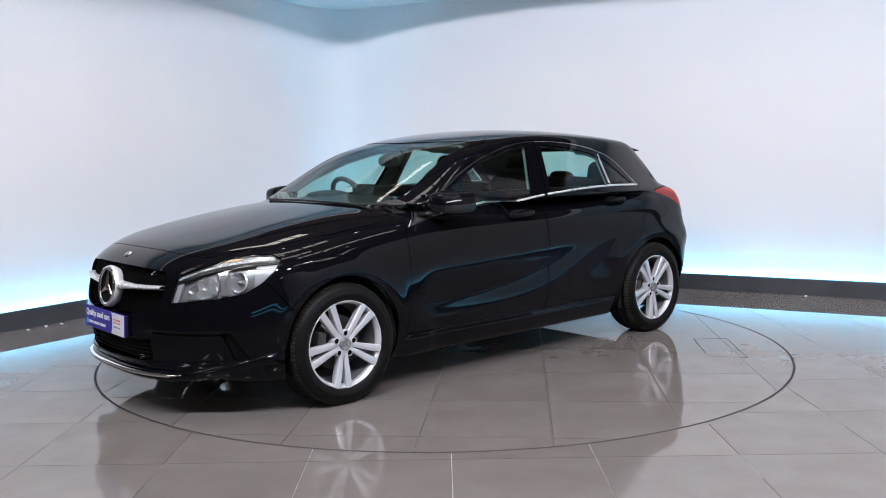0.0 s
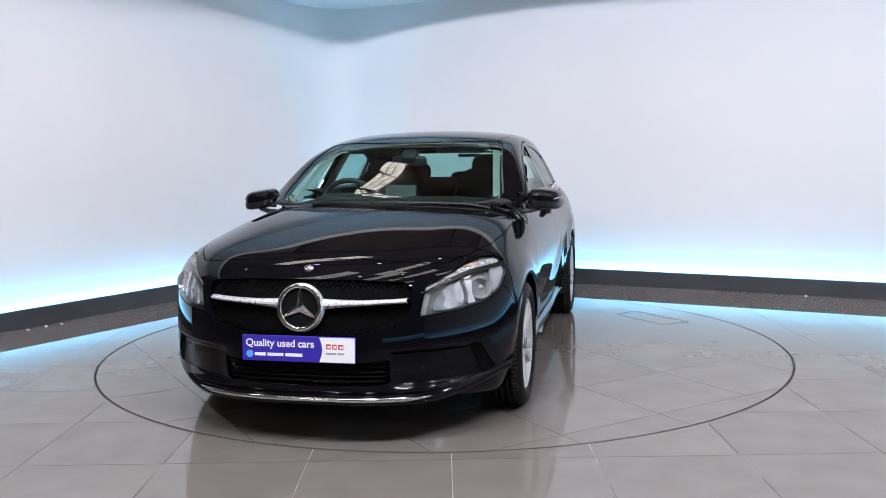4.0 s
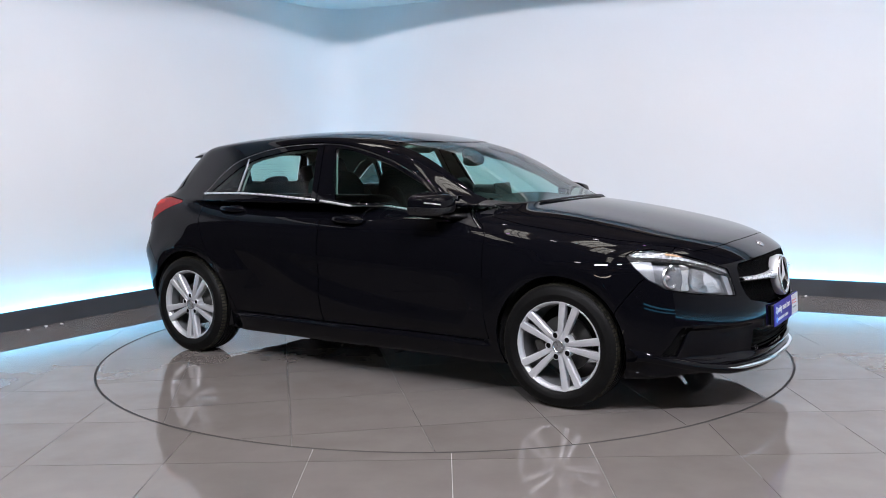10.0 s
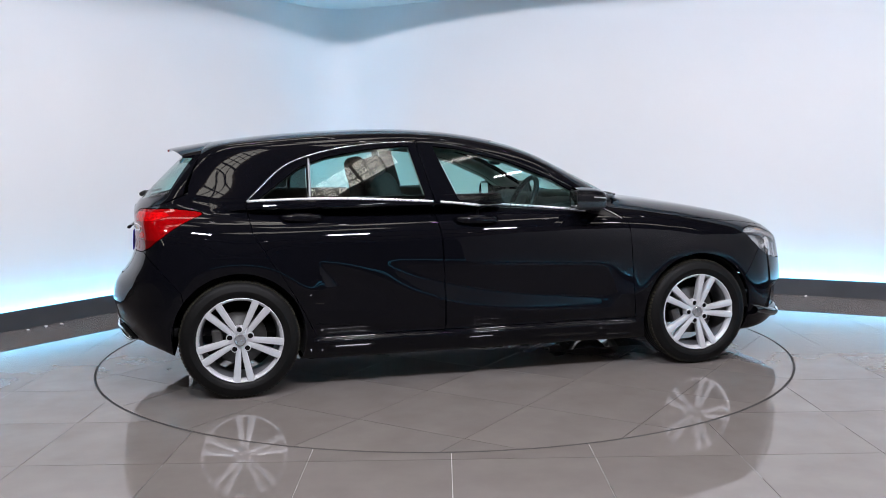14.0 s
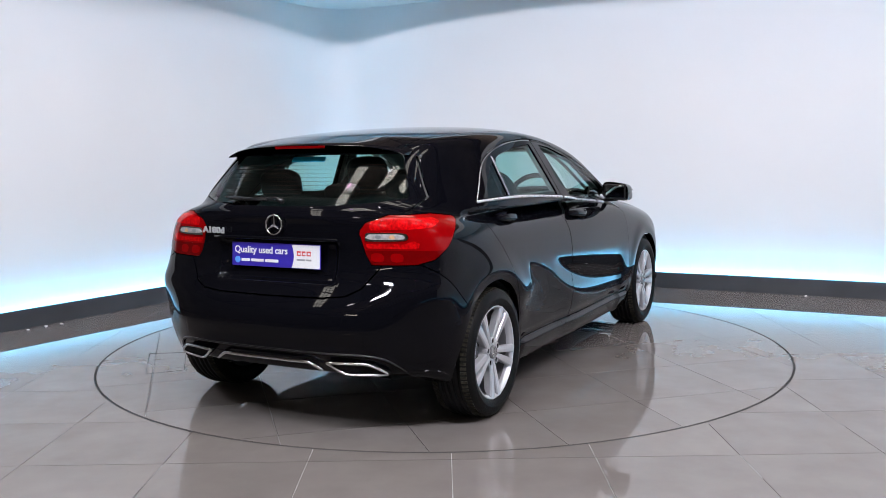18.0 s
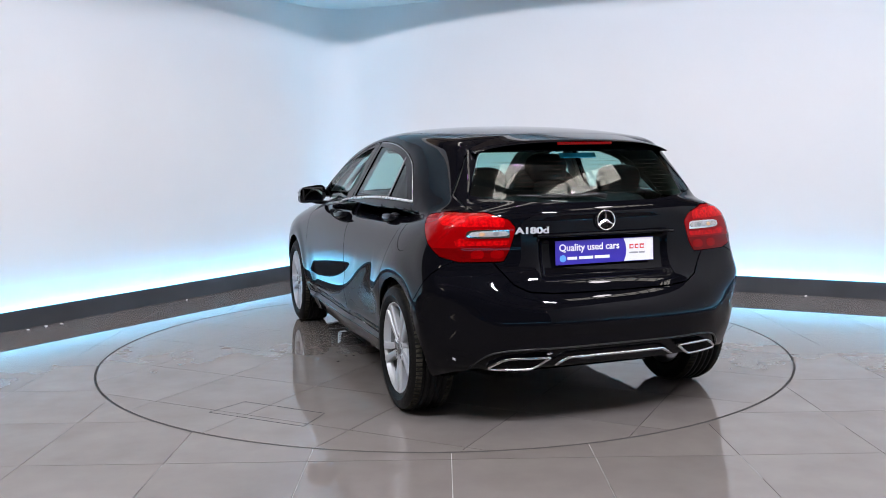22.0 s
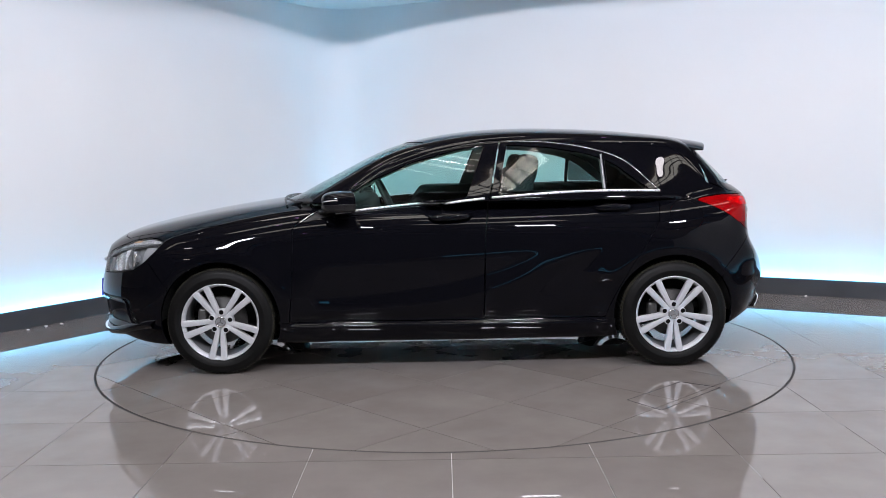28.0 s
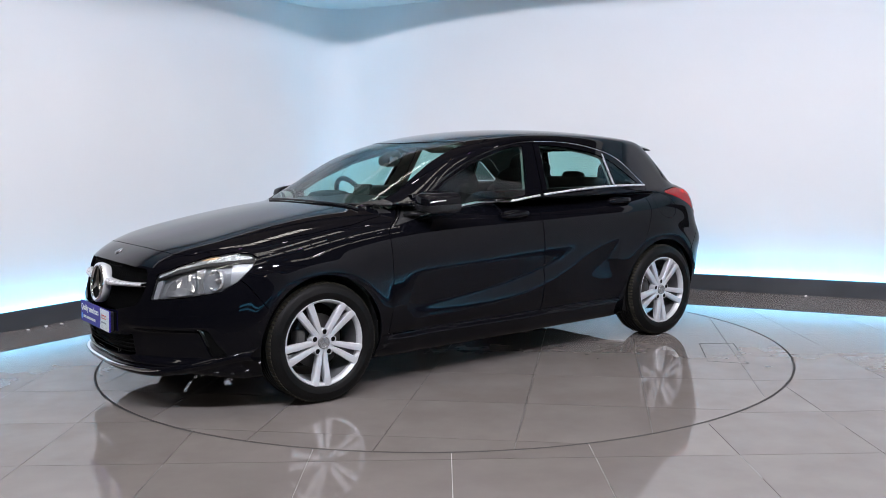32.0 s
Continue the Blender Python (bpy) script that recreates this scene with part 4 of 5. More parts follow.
for i, sy in enumerate((1, -1)):
    shell = part("door_mirror", mirror_shell(sy, 0.0, 1.0), BLACK, car, "", True)
    part("mirror_base", mirror_shell(sy, 1.0, 2.0, 0.003), SATIN, shell, "matt black lower shell", True)
    part("seam", tube([mirror_ring(sy, t, a, 0.001) for a, t in [(1.0, k / 9) for k in range(9)] + [(2.0, k / 9) for k in range(8, -1, -1)]], 0.0018, sides=6), SATIN, shell, "", True)
    part("mirror_arm", tube([(0.735, sy * 0.755, 0.952), (0.715, sy * 0.80, 0.955), (0.675, sy * 0.86, 0.962)], lambda t: 0.036 - 0.008 * t, flat=0.42), SATIN, shell, "", True)
    part("glass_frame", box(0.012, 0.150, 0.104, pose(0.5465, sy * 0.894, 1.020, 0, -3, 6 * sy), 0.005), SATIN, shell)
    part("mirror_glass", box(0.004, 0.132, 0.084, pose(0.5395, sy * 0.894, 1.021, 0, -3, 6 * sy), 0.0015), MIRROR, shell, "silvered mirror glass")
    part("indicator", tube([mirror_ring(sy, t, 0.06, 0.0005) for t in np.linspace(0.35, 0.82, 7)], 0.005, flat=0.8), PALE_LENS, shell, "pale turn signal lens", True)
    for door, x0, x1, z0, z1 in ((doors_f[i], -0.145, 0.10, 0.919, 0.910), (doors_r[i], -1.11, -0.885, 0.957, 0.953)):
        xs = np.linspace(x0, x1, 12)
        base = on_skin(np.stack([xs, np.full(12, 0.7 * sy), np.linspace(z0, z1, 12)], 1), 0.0)
        k = np.linspace(-1, 1, 12)
        base[:, 1] += sy * (0.038 * np.clip(1 - k ** 6, 0, 1))
        part("handle", tube(base, lambda t: 0.013 + 0.006 * math.sin(math.pi * t), sides=10, flat=1.25), BLACK, door, "glossy black pull handle", True)
        cx, cz = (x0 + x1) / 2, (z0 + z1) / 2
        c = on_skin([(cx, 0.7 * sy, cz)], -0.006)[0]
        part("handle_cup", pillow(0.085, 0.010, 0.028, 0.8, pose(cx, c[1], cz - 0.004, 14 * sy)), SATIN, door, "dark recess behind the handle", True)


# ---- wheels ----
def spoke(angle, side_sign):
    """One blade of a twin spoke: it widens towards the rim and ends on its lip; a slot opens between the two."""
    bm = bmesh.new()
    rows = []
    for r in (0.026, 0.05, 0.075, 0.10, 0.125, 0.15, 0.175, 0.20, 0.218, 0.2275):
        t = (r - 0.026) / 0.2015
        w = 0.0235 + 0.0365 * t ** 1.1
        g = 0.0014 + 0.0150 * min(1.0, max(0.0, (r - 0.085) / 0.13))
        top = 0.082 + 0.012 * math.sin(math.pi * min(1, t * 0.62)) + 0.0065 * t ** 3
        low = top - 0.042 + 0.030 * max(0.0, t - 0.8) / 0.2
        sec = [(g + 0.002, low), (g, top - 0.007), (g + 0.003, top - 0.001), ((g + w) / 2, top + 0.0006), (w - 0.0045, top - 0.001), (w, top - 0.007), (w - 0.004, low)]
        row = []
        for o, z in sec:
            p = Vector((r, side_sign * o, z))
            p.rotate(Euler((0, 0, angle)))
            row.append(bm.verts.new(p))
        rows.append(row)
    n = len(rows[0])
    for a, b in zip(rows, rows[1:]):
        for i in range(n):
            j = (i + 1) % n
            bm.faces.new((a[i], b[i], b[j], a[j]))
    bm.faces.new(rows[0])
    bm.faces.new(rows[-1][::-1])
    bmesh.ops.recalc_face_normals(bm, faces=bm.faces)
    return bm


def tyre_mesh():
    prof = [(0.226, 0.088), (0.231, 0.100), (0.245, 0.108), (0.262, 0.1125), (0.266, 0.1135), (0.268, 0.1125), (0.286, 0.110), (0.300, 0.103), (0.309, 0.094), (0.314, 0.082), (0.3165, 0.066)]
    for c in (0.046, 0.016, -0.016, -0.046):
        prof += [(0.317, c + 0.006), (0.310, c + 0.0045), (0.310, c - 0.0045), (0.317, c - 0.006)]
    return lathe(prof + [(0.3165, -0.066), (0.314, -0.082), (0.30, -0.103), (0.262, -0.1125), (0.226, -0.088)], steps=72)


def sipes():
    """Cross blocks on the tread's shoulders."""
    bm = bmesh.new()
    for k in range(88):
        a = 2 * math.pi * k / 88
        for z in (0.079, -0.079):
            m = Matrix.Rotation(a, 4, "Z") @ pose(0.3130, 0, z, 0, -15 if z > 0 else 15, 0)
            box(0.0062, 0.0135, 0.030, m, 0.0, 1, bm)
    return bm


wheel = part("wheel", lathe([(0.2295, 0.086), (0.2300, 0.096), (0.2280, 0.0995), (0.2245, 0.0995), (0.2215, 0.0970), (0.2205, 0.0900), (0.2150, 0.0860), (0.2120, 0.0780), (0.2105, 0.0640)], steps=80), ALLOY, car, "silver twin-spoke alloy wheel", True)
part("barrel", lathe([(0.2105, 0.064), (0.207, 0.04), (0.200, -0.02), (0.197, -0.07), (0.218, -0.097)], steps=60), ALLOY_DARK, wheel, "dull inner barrel", True)
part("tyre", tyre_mesh(), TYRE, wheel, "black road tyre", True)
tagged(part("tread", sipes(), TREAD, wheel), kind="stuff")
for k in range(5):
    for sgn in (1, -1):
        part("spoke", spoke(math.pi / 2 + 2 * math.pi * k / 5, sgn), ALLOY, wheel)
    a = -math.pi / 2 + 2 * math.pi * k / 5
    part("wheel_bolt", lathe([(0.0, 0.070), (0.0075, 0.070), (0.0085, 0.066), (0.0085, 0.05)], pose(0.057 * math.cos(a), 0.057 * math.sin(a), 0.014), 10), STEEL, wheel)
    # near-black disc over the hub: the shade of a bolt hole as colour
    part("bolt_hole", lathe([(0.0, 0.0842), (0.0141, 0.0842), (0.0145, 0.06)], pose(0.057 * math.cos(a), 0.057 * math.sin(a), 0.0), 18), DUCT, wheel)
    part("bolt_collar", lathe([(0.0138, 0.0890), (0.0148, 0.0904), (0.0172, 0.0898), (0.0182, 0.0850), (0.0182, 0.06)], pose(0.057 * math.cos(a), 0.057 * math.sin(a), 0.0), 18), ALLOY, wheel, "", True)
part("hub", lathe([(0.0, 0.082), (0.034, 0.082), (0.058, 0.081), (0.070, 0.075), (0.074, 0.04)], steps=40), ALLOY, wheel, "", True)
part("centre_cap", lathe([(0.0, 0.094), (0.026, 0.094), (0.0285, 0.0955), (0.0315, 0.0940), (0.0325, 0.088), (0.0325, 0.075)], steps=36), LAMP_GREY, wheel, "grey centre cap", True)
for k in range(3):
    part("cap_arm", box(0.021, 0.0042, 0.002, Matrix.Rotation(-math.pi / 2 + 2 * math.pi * k / 3, 4, "Z") @ pose(0.0125, 0, 0.0945), 0.0006), SATIN_METAL, wheel)
part("cap_ring", lathe([(0.0255, 0.0945), (0.0265, 0.0960), (0.0295, 0.0960), (0.0315, 0.0935)], steps=36), SATIN_METAL, wheel, "", True)
part("brake_disc", lathe([(0.05, 0.03), (0.075, 0.03), (0.078, 0.012), (0.142, 0.012), (0.144, 0.0), (0.142, -0.012), (0.05, -0.012)], steps=48), STEEL, wheel, "worn steel brake disc", True)
part("caliper", box(0.055, 0.13, 0.07, pose(0.118, 0.0, 0.02), 0.014), STEEL, wheel)
WHEELS = [(sx, sy) for sx in (1, -1) for sy in (1, -1)]


def wheel_pose(sx, sy):
    turn = {(1, 1): -6, (-1, 1): 0, (1, -1): 200, (-1, -1): 183}[(sx, sy)]
    return pose(sx * WB, sy * TRACK, WHEEL_R, -90 * sy) @ pose(0, 0, 0, 0, 0, turn)


wheel.matrix_basis = wheel_pose(1, 1)
for sx, sy in WHEELS[1:]:
    copy_thing(wheel, wheel_pose(sx, sy))
for sx, sy in WHEELS:
    bm = bmesh.new()
    n = 30
    rows = []
    for y in (0.84, 0.80, 0.42):
        rows.append([bm.verts.new((sx * WB + ARCH_R * math.cos(a), sy * y, ARCH_Z + ARCH_R * math.sin(a))) for a in np.linspace(radians(0 if sx > 0 else -20), radians(200 if sx > 0 else 180), n)])
    for a, b in zip(rows, rows[1:]):
        for i in range(n - 1):
            bm.faces.new((a[i], a[i + 1], b[i + 1], b[i]))
    bm.faces.new(rows[-1])
    part("arch_liner", bm, RUBBER, car, "dark wheel arch liner")


# ---- front: lamps, grille, plate, lip ----
def lattice(mesh, view, step, rad, mat, name, parent, lift, label=""):
    """A diamond mesh of thin bars that follows an opening."""
    v, f, n = mesh
    q = VIEWS[view](v)
    bm = bmesh.new()
    lo, hi = q.min(0), q.max(0)
    for d in (1, -1):
        c = lo[0] - (hi[1] - lo[1])
        while c < hi[0] + (hi[1] - lo[1]):
            run = []
            for t in np.arange(0, hi[1] - lo[1] + step, step * 0.5):
                p = np.array([c + (t if d > 0 else (hi[1] - lo[1]) - t), lo[1] + t])
                k = ((q - p) ** 2).sum(1).argmin()
                if ((q[k] - p) ** 2).sum() < (0.014) ** 2:
                    w = v[k] - n[k] * lift
                    w = Vector((w[0], p[0], p[1])) if view == "front" else Vector(w)
                    run.append(w)
                else:
                    if len(run) > 1:
                        tube(run, rad, bm, 4)
                    run = []
            if len(run) > 1:
                tube(run, rad, bm, 4)
            c += step
    return part(name, bm, mat, parent, label)


across("grille_back", inset(hole_g, 0.05), DUCT, "black duct behind the grille", 0)
both_g = joined(hole_g, mirrored(hole_g))
grille = lattice(both_g, "front", 0.022, 0.0028, MESH, "grille", car, 0.034, "glossy black diamond mesh grille")
across("intake_back", inset(hole_c, 0.045), DUCT, "", 0)
for z in (0.30, 0.322, 0.344, 0.366, 0.386):
    ys = np.linspace(-0.375, 0.375, 25)
    pts = on_skin(np.stack([np.full(25, 2.0), ys, np.full(25, z)], 1), -0.02, 0)
    part("intake_slat", tube(pts, 0.0045, sides=6, flat=0.7), DUCT, car, "", True)
pair("fog_recess", inset(hole_s, 0.03), DUCT, "", 0)
for q in (hole_s, mirrored(hole_s)):
    lattice(q, "front", 0.016, 0.0024, DUCT, "fog_grille", car, 0.018, "black mesh in the bumper corner")

STAR_X, STAR_Z, STAR_R = 2.222, 0.632, 0.094


def star(r, tilt, centre, face, bars, thick, parent, name, back=None):
    """A ring with three tapering arms."""
    m = Matrix.Translation(centre) @ Matrix.Rotation(radians(tilt), 4, "Y") @ Matrix.Rotation(radians(90 * face), 4, "Y") @ Matrix.Rotation(radians(90), 4, "Z")
    bm = tube([m @ Vector((r * math.cos(a), r * math.sin(a), 0)) for a in np.linspace(0, 2 * math.pi, 40, endpoint=False)], thick, None, 8, True, up=(m.to_3x3() @ Vector((0, 0, 1))))
    up = m.inverted().to_3x3() @ Vector((0, 0, 1))
    a0 = math.atan2(up.y, up.x)
    for k in range(3):
        a = a0 + 2 * math.pi * k / 3
        d, s = Vector((math.cos(a), math.sin(a), 0)), Vector((-math.sin(a), math.cos(a), 0))
        tip, mid, z = d * r, s * bars, Vector((0, 0, thick * 1.1))
        vs = [bm.verts.new(m @ p) for p in (mid - d * bars * 0.5, tip + s * bars * 0.12, tip - s * bars * 0.12, -mid - d * bars * 0.5, z, tip + z * 0.5, -mid * 0 - d * bars * 0.2 - z)]
        bm.faces.new((vs[0], vs[1], vs[5], vs[4]))
        bm.faces.new((vs[4], vs[5], vs[2], vs[3]))
        bm.faces.new((vs[0], vs[6], vs[3], vs[2], vs[1]))
    ob = part(name, bm, CHROME, parent, "chrome ring with three arms")
    for p in ob.data.polygons:
        p.use_smooth = len(p.vertices) == 4 and p.area < r * thick
    if back:
        part("badge_back", lathe([(0.0, -0.006), (r, -0.006)], m, 32), back, ob)
    return ob


star(STAR_R, -8, (STAR_X + 0.012, 0, STAR_Z), 1, 0.021, 0.011, car, "front_badge", DUCT)
for sy in (1, -1):
    bm = bmesh.new()
    rows = []
    for t in np.linspace(0, 1, 10):
        y = 0.088 + 0.372 * t
        x = NOSE(0.64) - 0.315 * (y / 0.75) ** 3 - 0.004
        h = 0.013 * (1 - t) ** 3 + 0.0092
        zc = STAR_Z + 0.012 + 0.012 * t
        rows.append([bm.verts.new((x + dx, sy * y, zc + dz)) for dx, dz in ((-0.03, -h), (0.0, -h), (0.012, -h * 0.2), (0.010, h * 0.35), (0.0, h), (-0.03, h))])
    for a, b in zip(rows, rows[1:]):
        for i in range(5):
            bm.faces.new((a[i], a[i + 1], b[i + 1], b[i]) if sy < 0 else (a[i], b[i], b[i + 1], a[i + 1]))
    bmesh.ops.recalc_face_normals(bm, faces=bm.faces)
    part("grille_bar", bm, BRIGHT_TRIM, car, "silver bar either side of the badge")
em = on_skin([(2.112, 0, 0.8)], 0.002, 2)[0]
part("bonnet_emblem", lathe([(0.0, 0.006), (0.016, 0.005), (0.022, 0.002), (0.024, -0.006)], Matrix.Translation(em) @ pose(0, 0, 0, 0, 26, 0), 24), SATIN_METAL, car, "small round silver emblem", True)

part("badge_cup", lathe([(STAR_R + 0.004, -0.05), (STAR_R + 0.014, -0.02), (STAR_R + 0.012, 0.0), (STAR_R + 0.004, 0.006)], Matrix.Translation((STAR_X + 0.012, 0, STAR_Z)) @ pose(0, 0, 0, 0, 82, 0), 48), ALLOY, car, "silver cup round the badge", True)

# lip of the front bumper with its bright strip
ys = np.linspace(-0.862, 0.862, 71)


def lip_line(ys, z0, fwd):
    rise = 0.085 * np.clip((np.abs(ys) - 0.50) / 0.33, 0, 1) ** 1.6
    return np.stack([2.225 + fwd - 0.315 * (np.abs(ys) / 0.75) ** 3.0, ys, z0 + rise], 1)


bm = bmesh.new()
rows = []
for fwd, z in ((-0.10, 0.186), (0.0, 0.196), (0.016, 0.211), (0.016, 0.225), (-0.005, 0.243), (-0.04, 0.26)):
    rows.append([bm.verts.new(p) for p in lip_line(ys, z, fwd)])
for a, b in zip(rows, rows[1:]):
    for i in range(len(ys) - 1):
        bm.faces.new((a[i], b[i], b[i + 1], a[i + 1]))
bmesh.ops.recalc_face_normals(bm, faces=bm.faces)
part("front_lip", bm, BLACK, car, "", True)
part("lip_strip", tube(lip_line(np.linspace(-0.56, 0.56, 45), 0.226, 0.010), lambda t: 0.013 * min(1, 0.2 + 9 * t, 0.2 + 9 * (1 - t)), sides=8, flat=0.9), CHROME, car, "chrome strip along the lower lip", True)

lens_depth = inset(lens_f, 0.042)
heads = pair("headlamp", inset(lens_f, 0.0005), CLEAR, "clear headlamp with chrome reflectors", 0)
pair("lamp_housing", lens_depth, LAMP_GREY, "", 0, heads)
rim_only = flange(inset(lens_f, 0.003), 0.038)
n0 = len(lens_f[1])
pair("lamp_rim", (rim_only[0], rim_only[1][n0:], rim_only[2]), SATIN, "", 0, heads)
def lamp_piece(name, pts, lift, mat, label, depth):
    q = split(lens_depth, region(lens_depth, "nose", pts))[0]
    return pair(name, inset(q, -lift), mat, label, depth, heads)


lamp_piece("indicator", [(-1.64, 0.66), (-1.580, 0.676), (-1.404, 0.716), (-1.209, 0.743), (-1.063, 0.753), (-0.95, 0.757), (-0.83, 0.778), (-0.83, 0.85), (-1.64, 0.85)], 0.028, LAMP_CRYSTAL, "crystal turn signal strip", 0.012)
lamp_piece("bezel", [(-1.60, 0.662), (-1.404, 0.704), (-1.209, 0.731), (-1.063, 0.741), (-0.90, 0.745), (-0.88, 0.764), (-0.95, 0.757), (-1.063, 0.753), (-1.209, 0.743), (-1.404, 0.716), (-1.60, 0.672)], 0.030, SATIN, "black bezel under the strip", 0.02)
lamp_piece("amber_bulb", [(-1.27, 0.750), (-1.14, 0.760), (-1.145, 0.790), (-1.265, 0.780)], 0.0325, AMBER, "amber bulb cover", 0.002)
lamp_piece("side_panel", [(-1.045, 0.615), (-1.035, 0.742), (-0.90, 0.746), (-0.85, 0.70), (-0.95, 0.62)], 0.022, LAMP_PANEL, "plain grey panel at the lamp's outer end", 0.015)
lamp_piece("side_panel", [(-1.63, 0.580), (-1.585, 0.664), (-1.515, 0.678), (-1.560, 0.585)], 0.022, LAMP_PANEL, "plain grey panel at the lamp's inner end", 0.015)
lamp_piece("reflector", [(-1.515, 0.600), (-1.475, 0.655), (-1.40, 0.695), (-1.30, 0.712), (-1.275, 0.66), (-1.30, 0.612), (-1.40, 0.600)], 0.016, LAMP_FACET, "bright main-beam reflector", 0.02)
lamp_piece("reflector_wall", [(-1.268, 0.615), (-1.255, 0.66), (-1.275, 0.715), (-1.215, 0.726), (-1.225, 0.66), (-1.205, 0.618)], 0.026, LAMP_SILVER, "chrome web between the reflectors", 0.02)
for i, sy in enumerate((1, -1)):
    s0, z0, r, back = -1.130, 0.682, 0.050, 0.028
    k = np.hypot(lens_f[0][:, 1] - lens_f[0][:, 0] - s0, lens_f[0][:, 2] - z0).argmin()
    cx, cy, cz = lens_f[0][k] - lens_f[2][k] * back
    m = pose(cx, sy * cy, cz) @ pose(0, 0, 0, 0, 82, 14 * sy)
    part("reflector", lathe([(0.0, -0.045), (r * 0.35, -0.038), (r * 0.75, -0.018), (r, 0.012), (r * 1.06, 0.014), (r * 1.06, 0.0)], m, 32), LAMP_SILVER, heads[i], "chrome reflector bowl", True)
    part("bulb", lathe([(0.0, 0.008), (0.008, 0.004), (0.012, -0.01), (0.012, -0.04)], m, 14), PALE_LENS, heads[i], "", True)


# ---- number-plate boards ----
def text_mesh(name, body, size, mat, m, parent, extrude=0.0006, bold=0.0, wide=1.0):
    cu = bpy.data.curves.new(name, "FONT")
    cu.body, cu.size, cu.extrude, cu.align_x, cu.offset = body, size, extrude, "LEFT", bold
    tmp = bpy.data.objects.new(name + "_tmp", cu)
    scene.collection.objects.link(tmp)
    bpy.context.view_layer.update()
    me = bpy.data.meshes.new_from_object(tmp)
    bpy.data.objects.remove(tmp)
    bpy.data.curves.remove(cu)
    me.materials.clear()
    me.materials.append(mat)
    ob = new(name, me)
    ob.parent = parent
    ob.matrix_local = m @ Matrix.Diagonal((wide, 1, 1, 1))
    return ob


def board(m, name):
    """A dealer's board of plate size: blue with white lettering and a white end. x runs along it, z up, y is its face's back."""
    w, h = 0.525, 0.114
    ob = part(name, box(w, 0.006, h, None, 0.002), PLATE_BLUE, car, "blue and white dealer plate")
    ob.matrix_local = m
    bm = bmesh.new()
    pts = [(w / 2 - 0.003, -h / 2 + 0.003), (w / 2 - 0.003, h / 2 - 0.003), (0.098, h / 2 - 0.003), (0.108, h / 4), (0.112, 0.0), (0.108, -h / 4), (0.098, -h / 2 + 0.003)]
    face = bm.faces.new([bm.verts.new((x, -0.0045, z)) for x, z in pts])
    bmesh.ops.recalc_face_normals(bm, faces=bm.faces)
    part("white_end", bm, PLATE_WHITE, ob)
    flat = pose(0, 0, 0, 90)
    text_mesh("lettering", "Quality used cars", 0.0455, PLATE_WHITE, pose(-0.245, -0.0045, 0.008) @ flat, ob, bold=0.0009)
    part("round_mark", lathe([(0.0, 0.0005), (0.0165, 0.0005), (0.0165, 0.0)], pose(-0.226, -0.0045, -0.027) @ flat, 20), PRINT_BLUE, ob)
    for x0, x1 in ((-0.203, -0.152), (-0.143, -0.068), (-0.059, 0.02)):
        part("print_bar", box(x1 - x0, 0.001, 0.014, pose((x0 + x1) / 2, -0.0045, -0.027), 0.0), PLATE_WHITE, ob)
    for x, w2, z2 in ((0.140, 0.022, 0.022), (0.168, 0.020, 0.022), (0.197, 0.024, 0.022)):
        part("logo_shape", box(w2, 0.001, z2, pose(x, -0.0045, 0.014), 0.0), PRINT_RED, ob)
        part("logo_gap", box(w2 * 0.62, 0.001, z2 * 0.42, pose(x + 0.002, -0.0052, 0.013), 0.0), PLATE_WHITE, ob)
    for x0, x1 in ((0.128, 0.176), (0.181, 0.212)):
        part("print_bar", box(x1 - x0, 0.001, 0.008, pose((x0 + x1) / 2, -0.0045, -0.016), 0.0), PRINT_GREY, ob)
    return ob


board(pose(2.256, -0.004, 0.453, 0, 0, 90) @ pose(0, 0, 0, -3), "front_plate")
part("plate_holder", box(0.025, 0.50, 0.10, pose(2.241, 0, 0.452), 0.004), SATIN, car)
board(pose(-1.918, 0.004, 0.822, 0, 0, -90) @ pose(0, 0, 0, -3), "rear_plate")

# ---- rear: lamps, spoiler, badge, exhausts ----
tails = pair("tail_lamp", lens_r, RED, "red tail lamp with a pale reversing light", 0.02)
def lamp_zone(name, pts, lift, mat, label, depth=0.004, smooth=0):
    q = split(lens_r, region(lens_r, "tail", pts, None, smooth))[0]
    return pair(name, inset(q, -lift), mat, label, depth, tails)


lamp_zone("upper_lens", [(-1.385, 0.950), (-1.37, 0.990), (-1.25, 1.004), (-0.98, 1.004), (-0.93, 0.985), (-1.00, 0.962), (-1.15, 0.955)], 0.0015, RED_BRIGHT, "bright red upper light bar", 0.002)
lamp_zone("reversing_surround", [(-1.402, 0.908), (-1.402, 0.932), (-1.38, 0.940), (-1.20, 0.940), (-1.16, 0.924), (-1.19, 0.905), (-1.385, 0.902)], 0.003, CHROME, "chrome surround", 0.004, 4)
lamp_zone("reversing_light", [(-1.388, 0.911), (-1.390, 0.928), (-1.37, 0.934), (-1.21, 0.934), (-1.178, 0.923), (-1.20, 0.911)], 0.0045, PALE_LENS, "pale clear lens", 0.002, 4)
lamp_zone("bulb", [(-1.345, 0.914), (-1.345, 0.930), (-1.315, 0.930), (-1.315, 0.914)], 0.0055, LAMP_GREY, "", 0.001, 4)
lamp_zone("bulb", [(-1.265, 0.914), (-1.265, 0.930), (-1.235, 0.930), (-1.235, 0.914)], 0.0055, AMBER, "amber bulb", 0.001, 4)
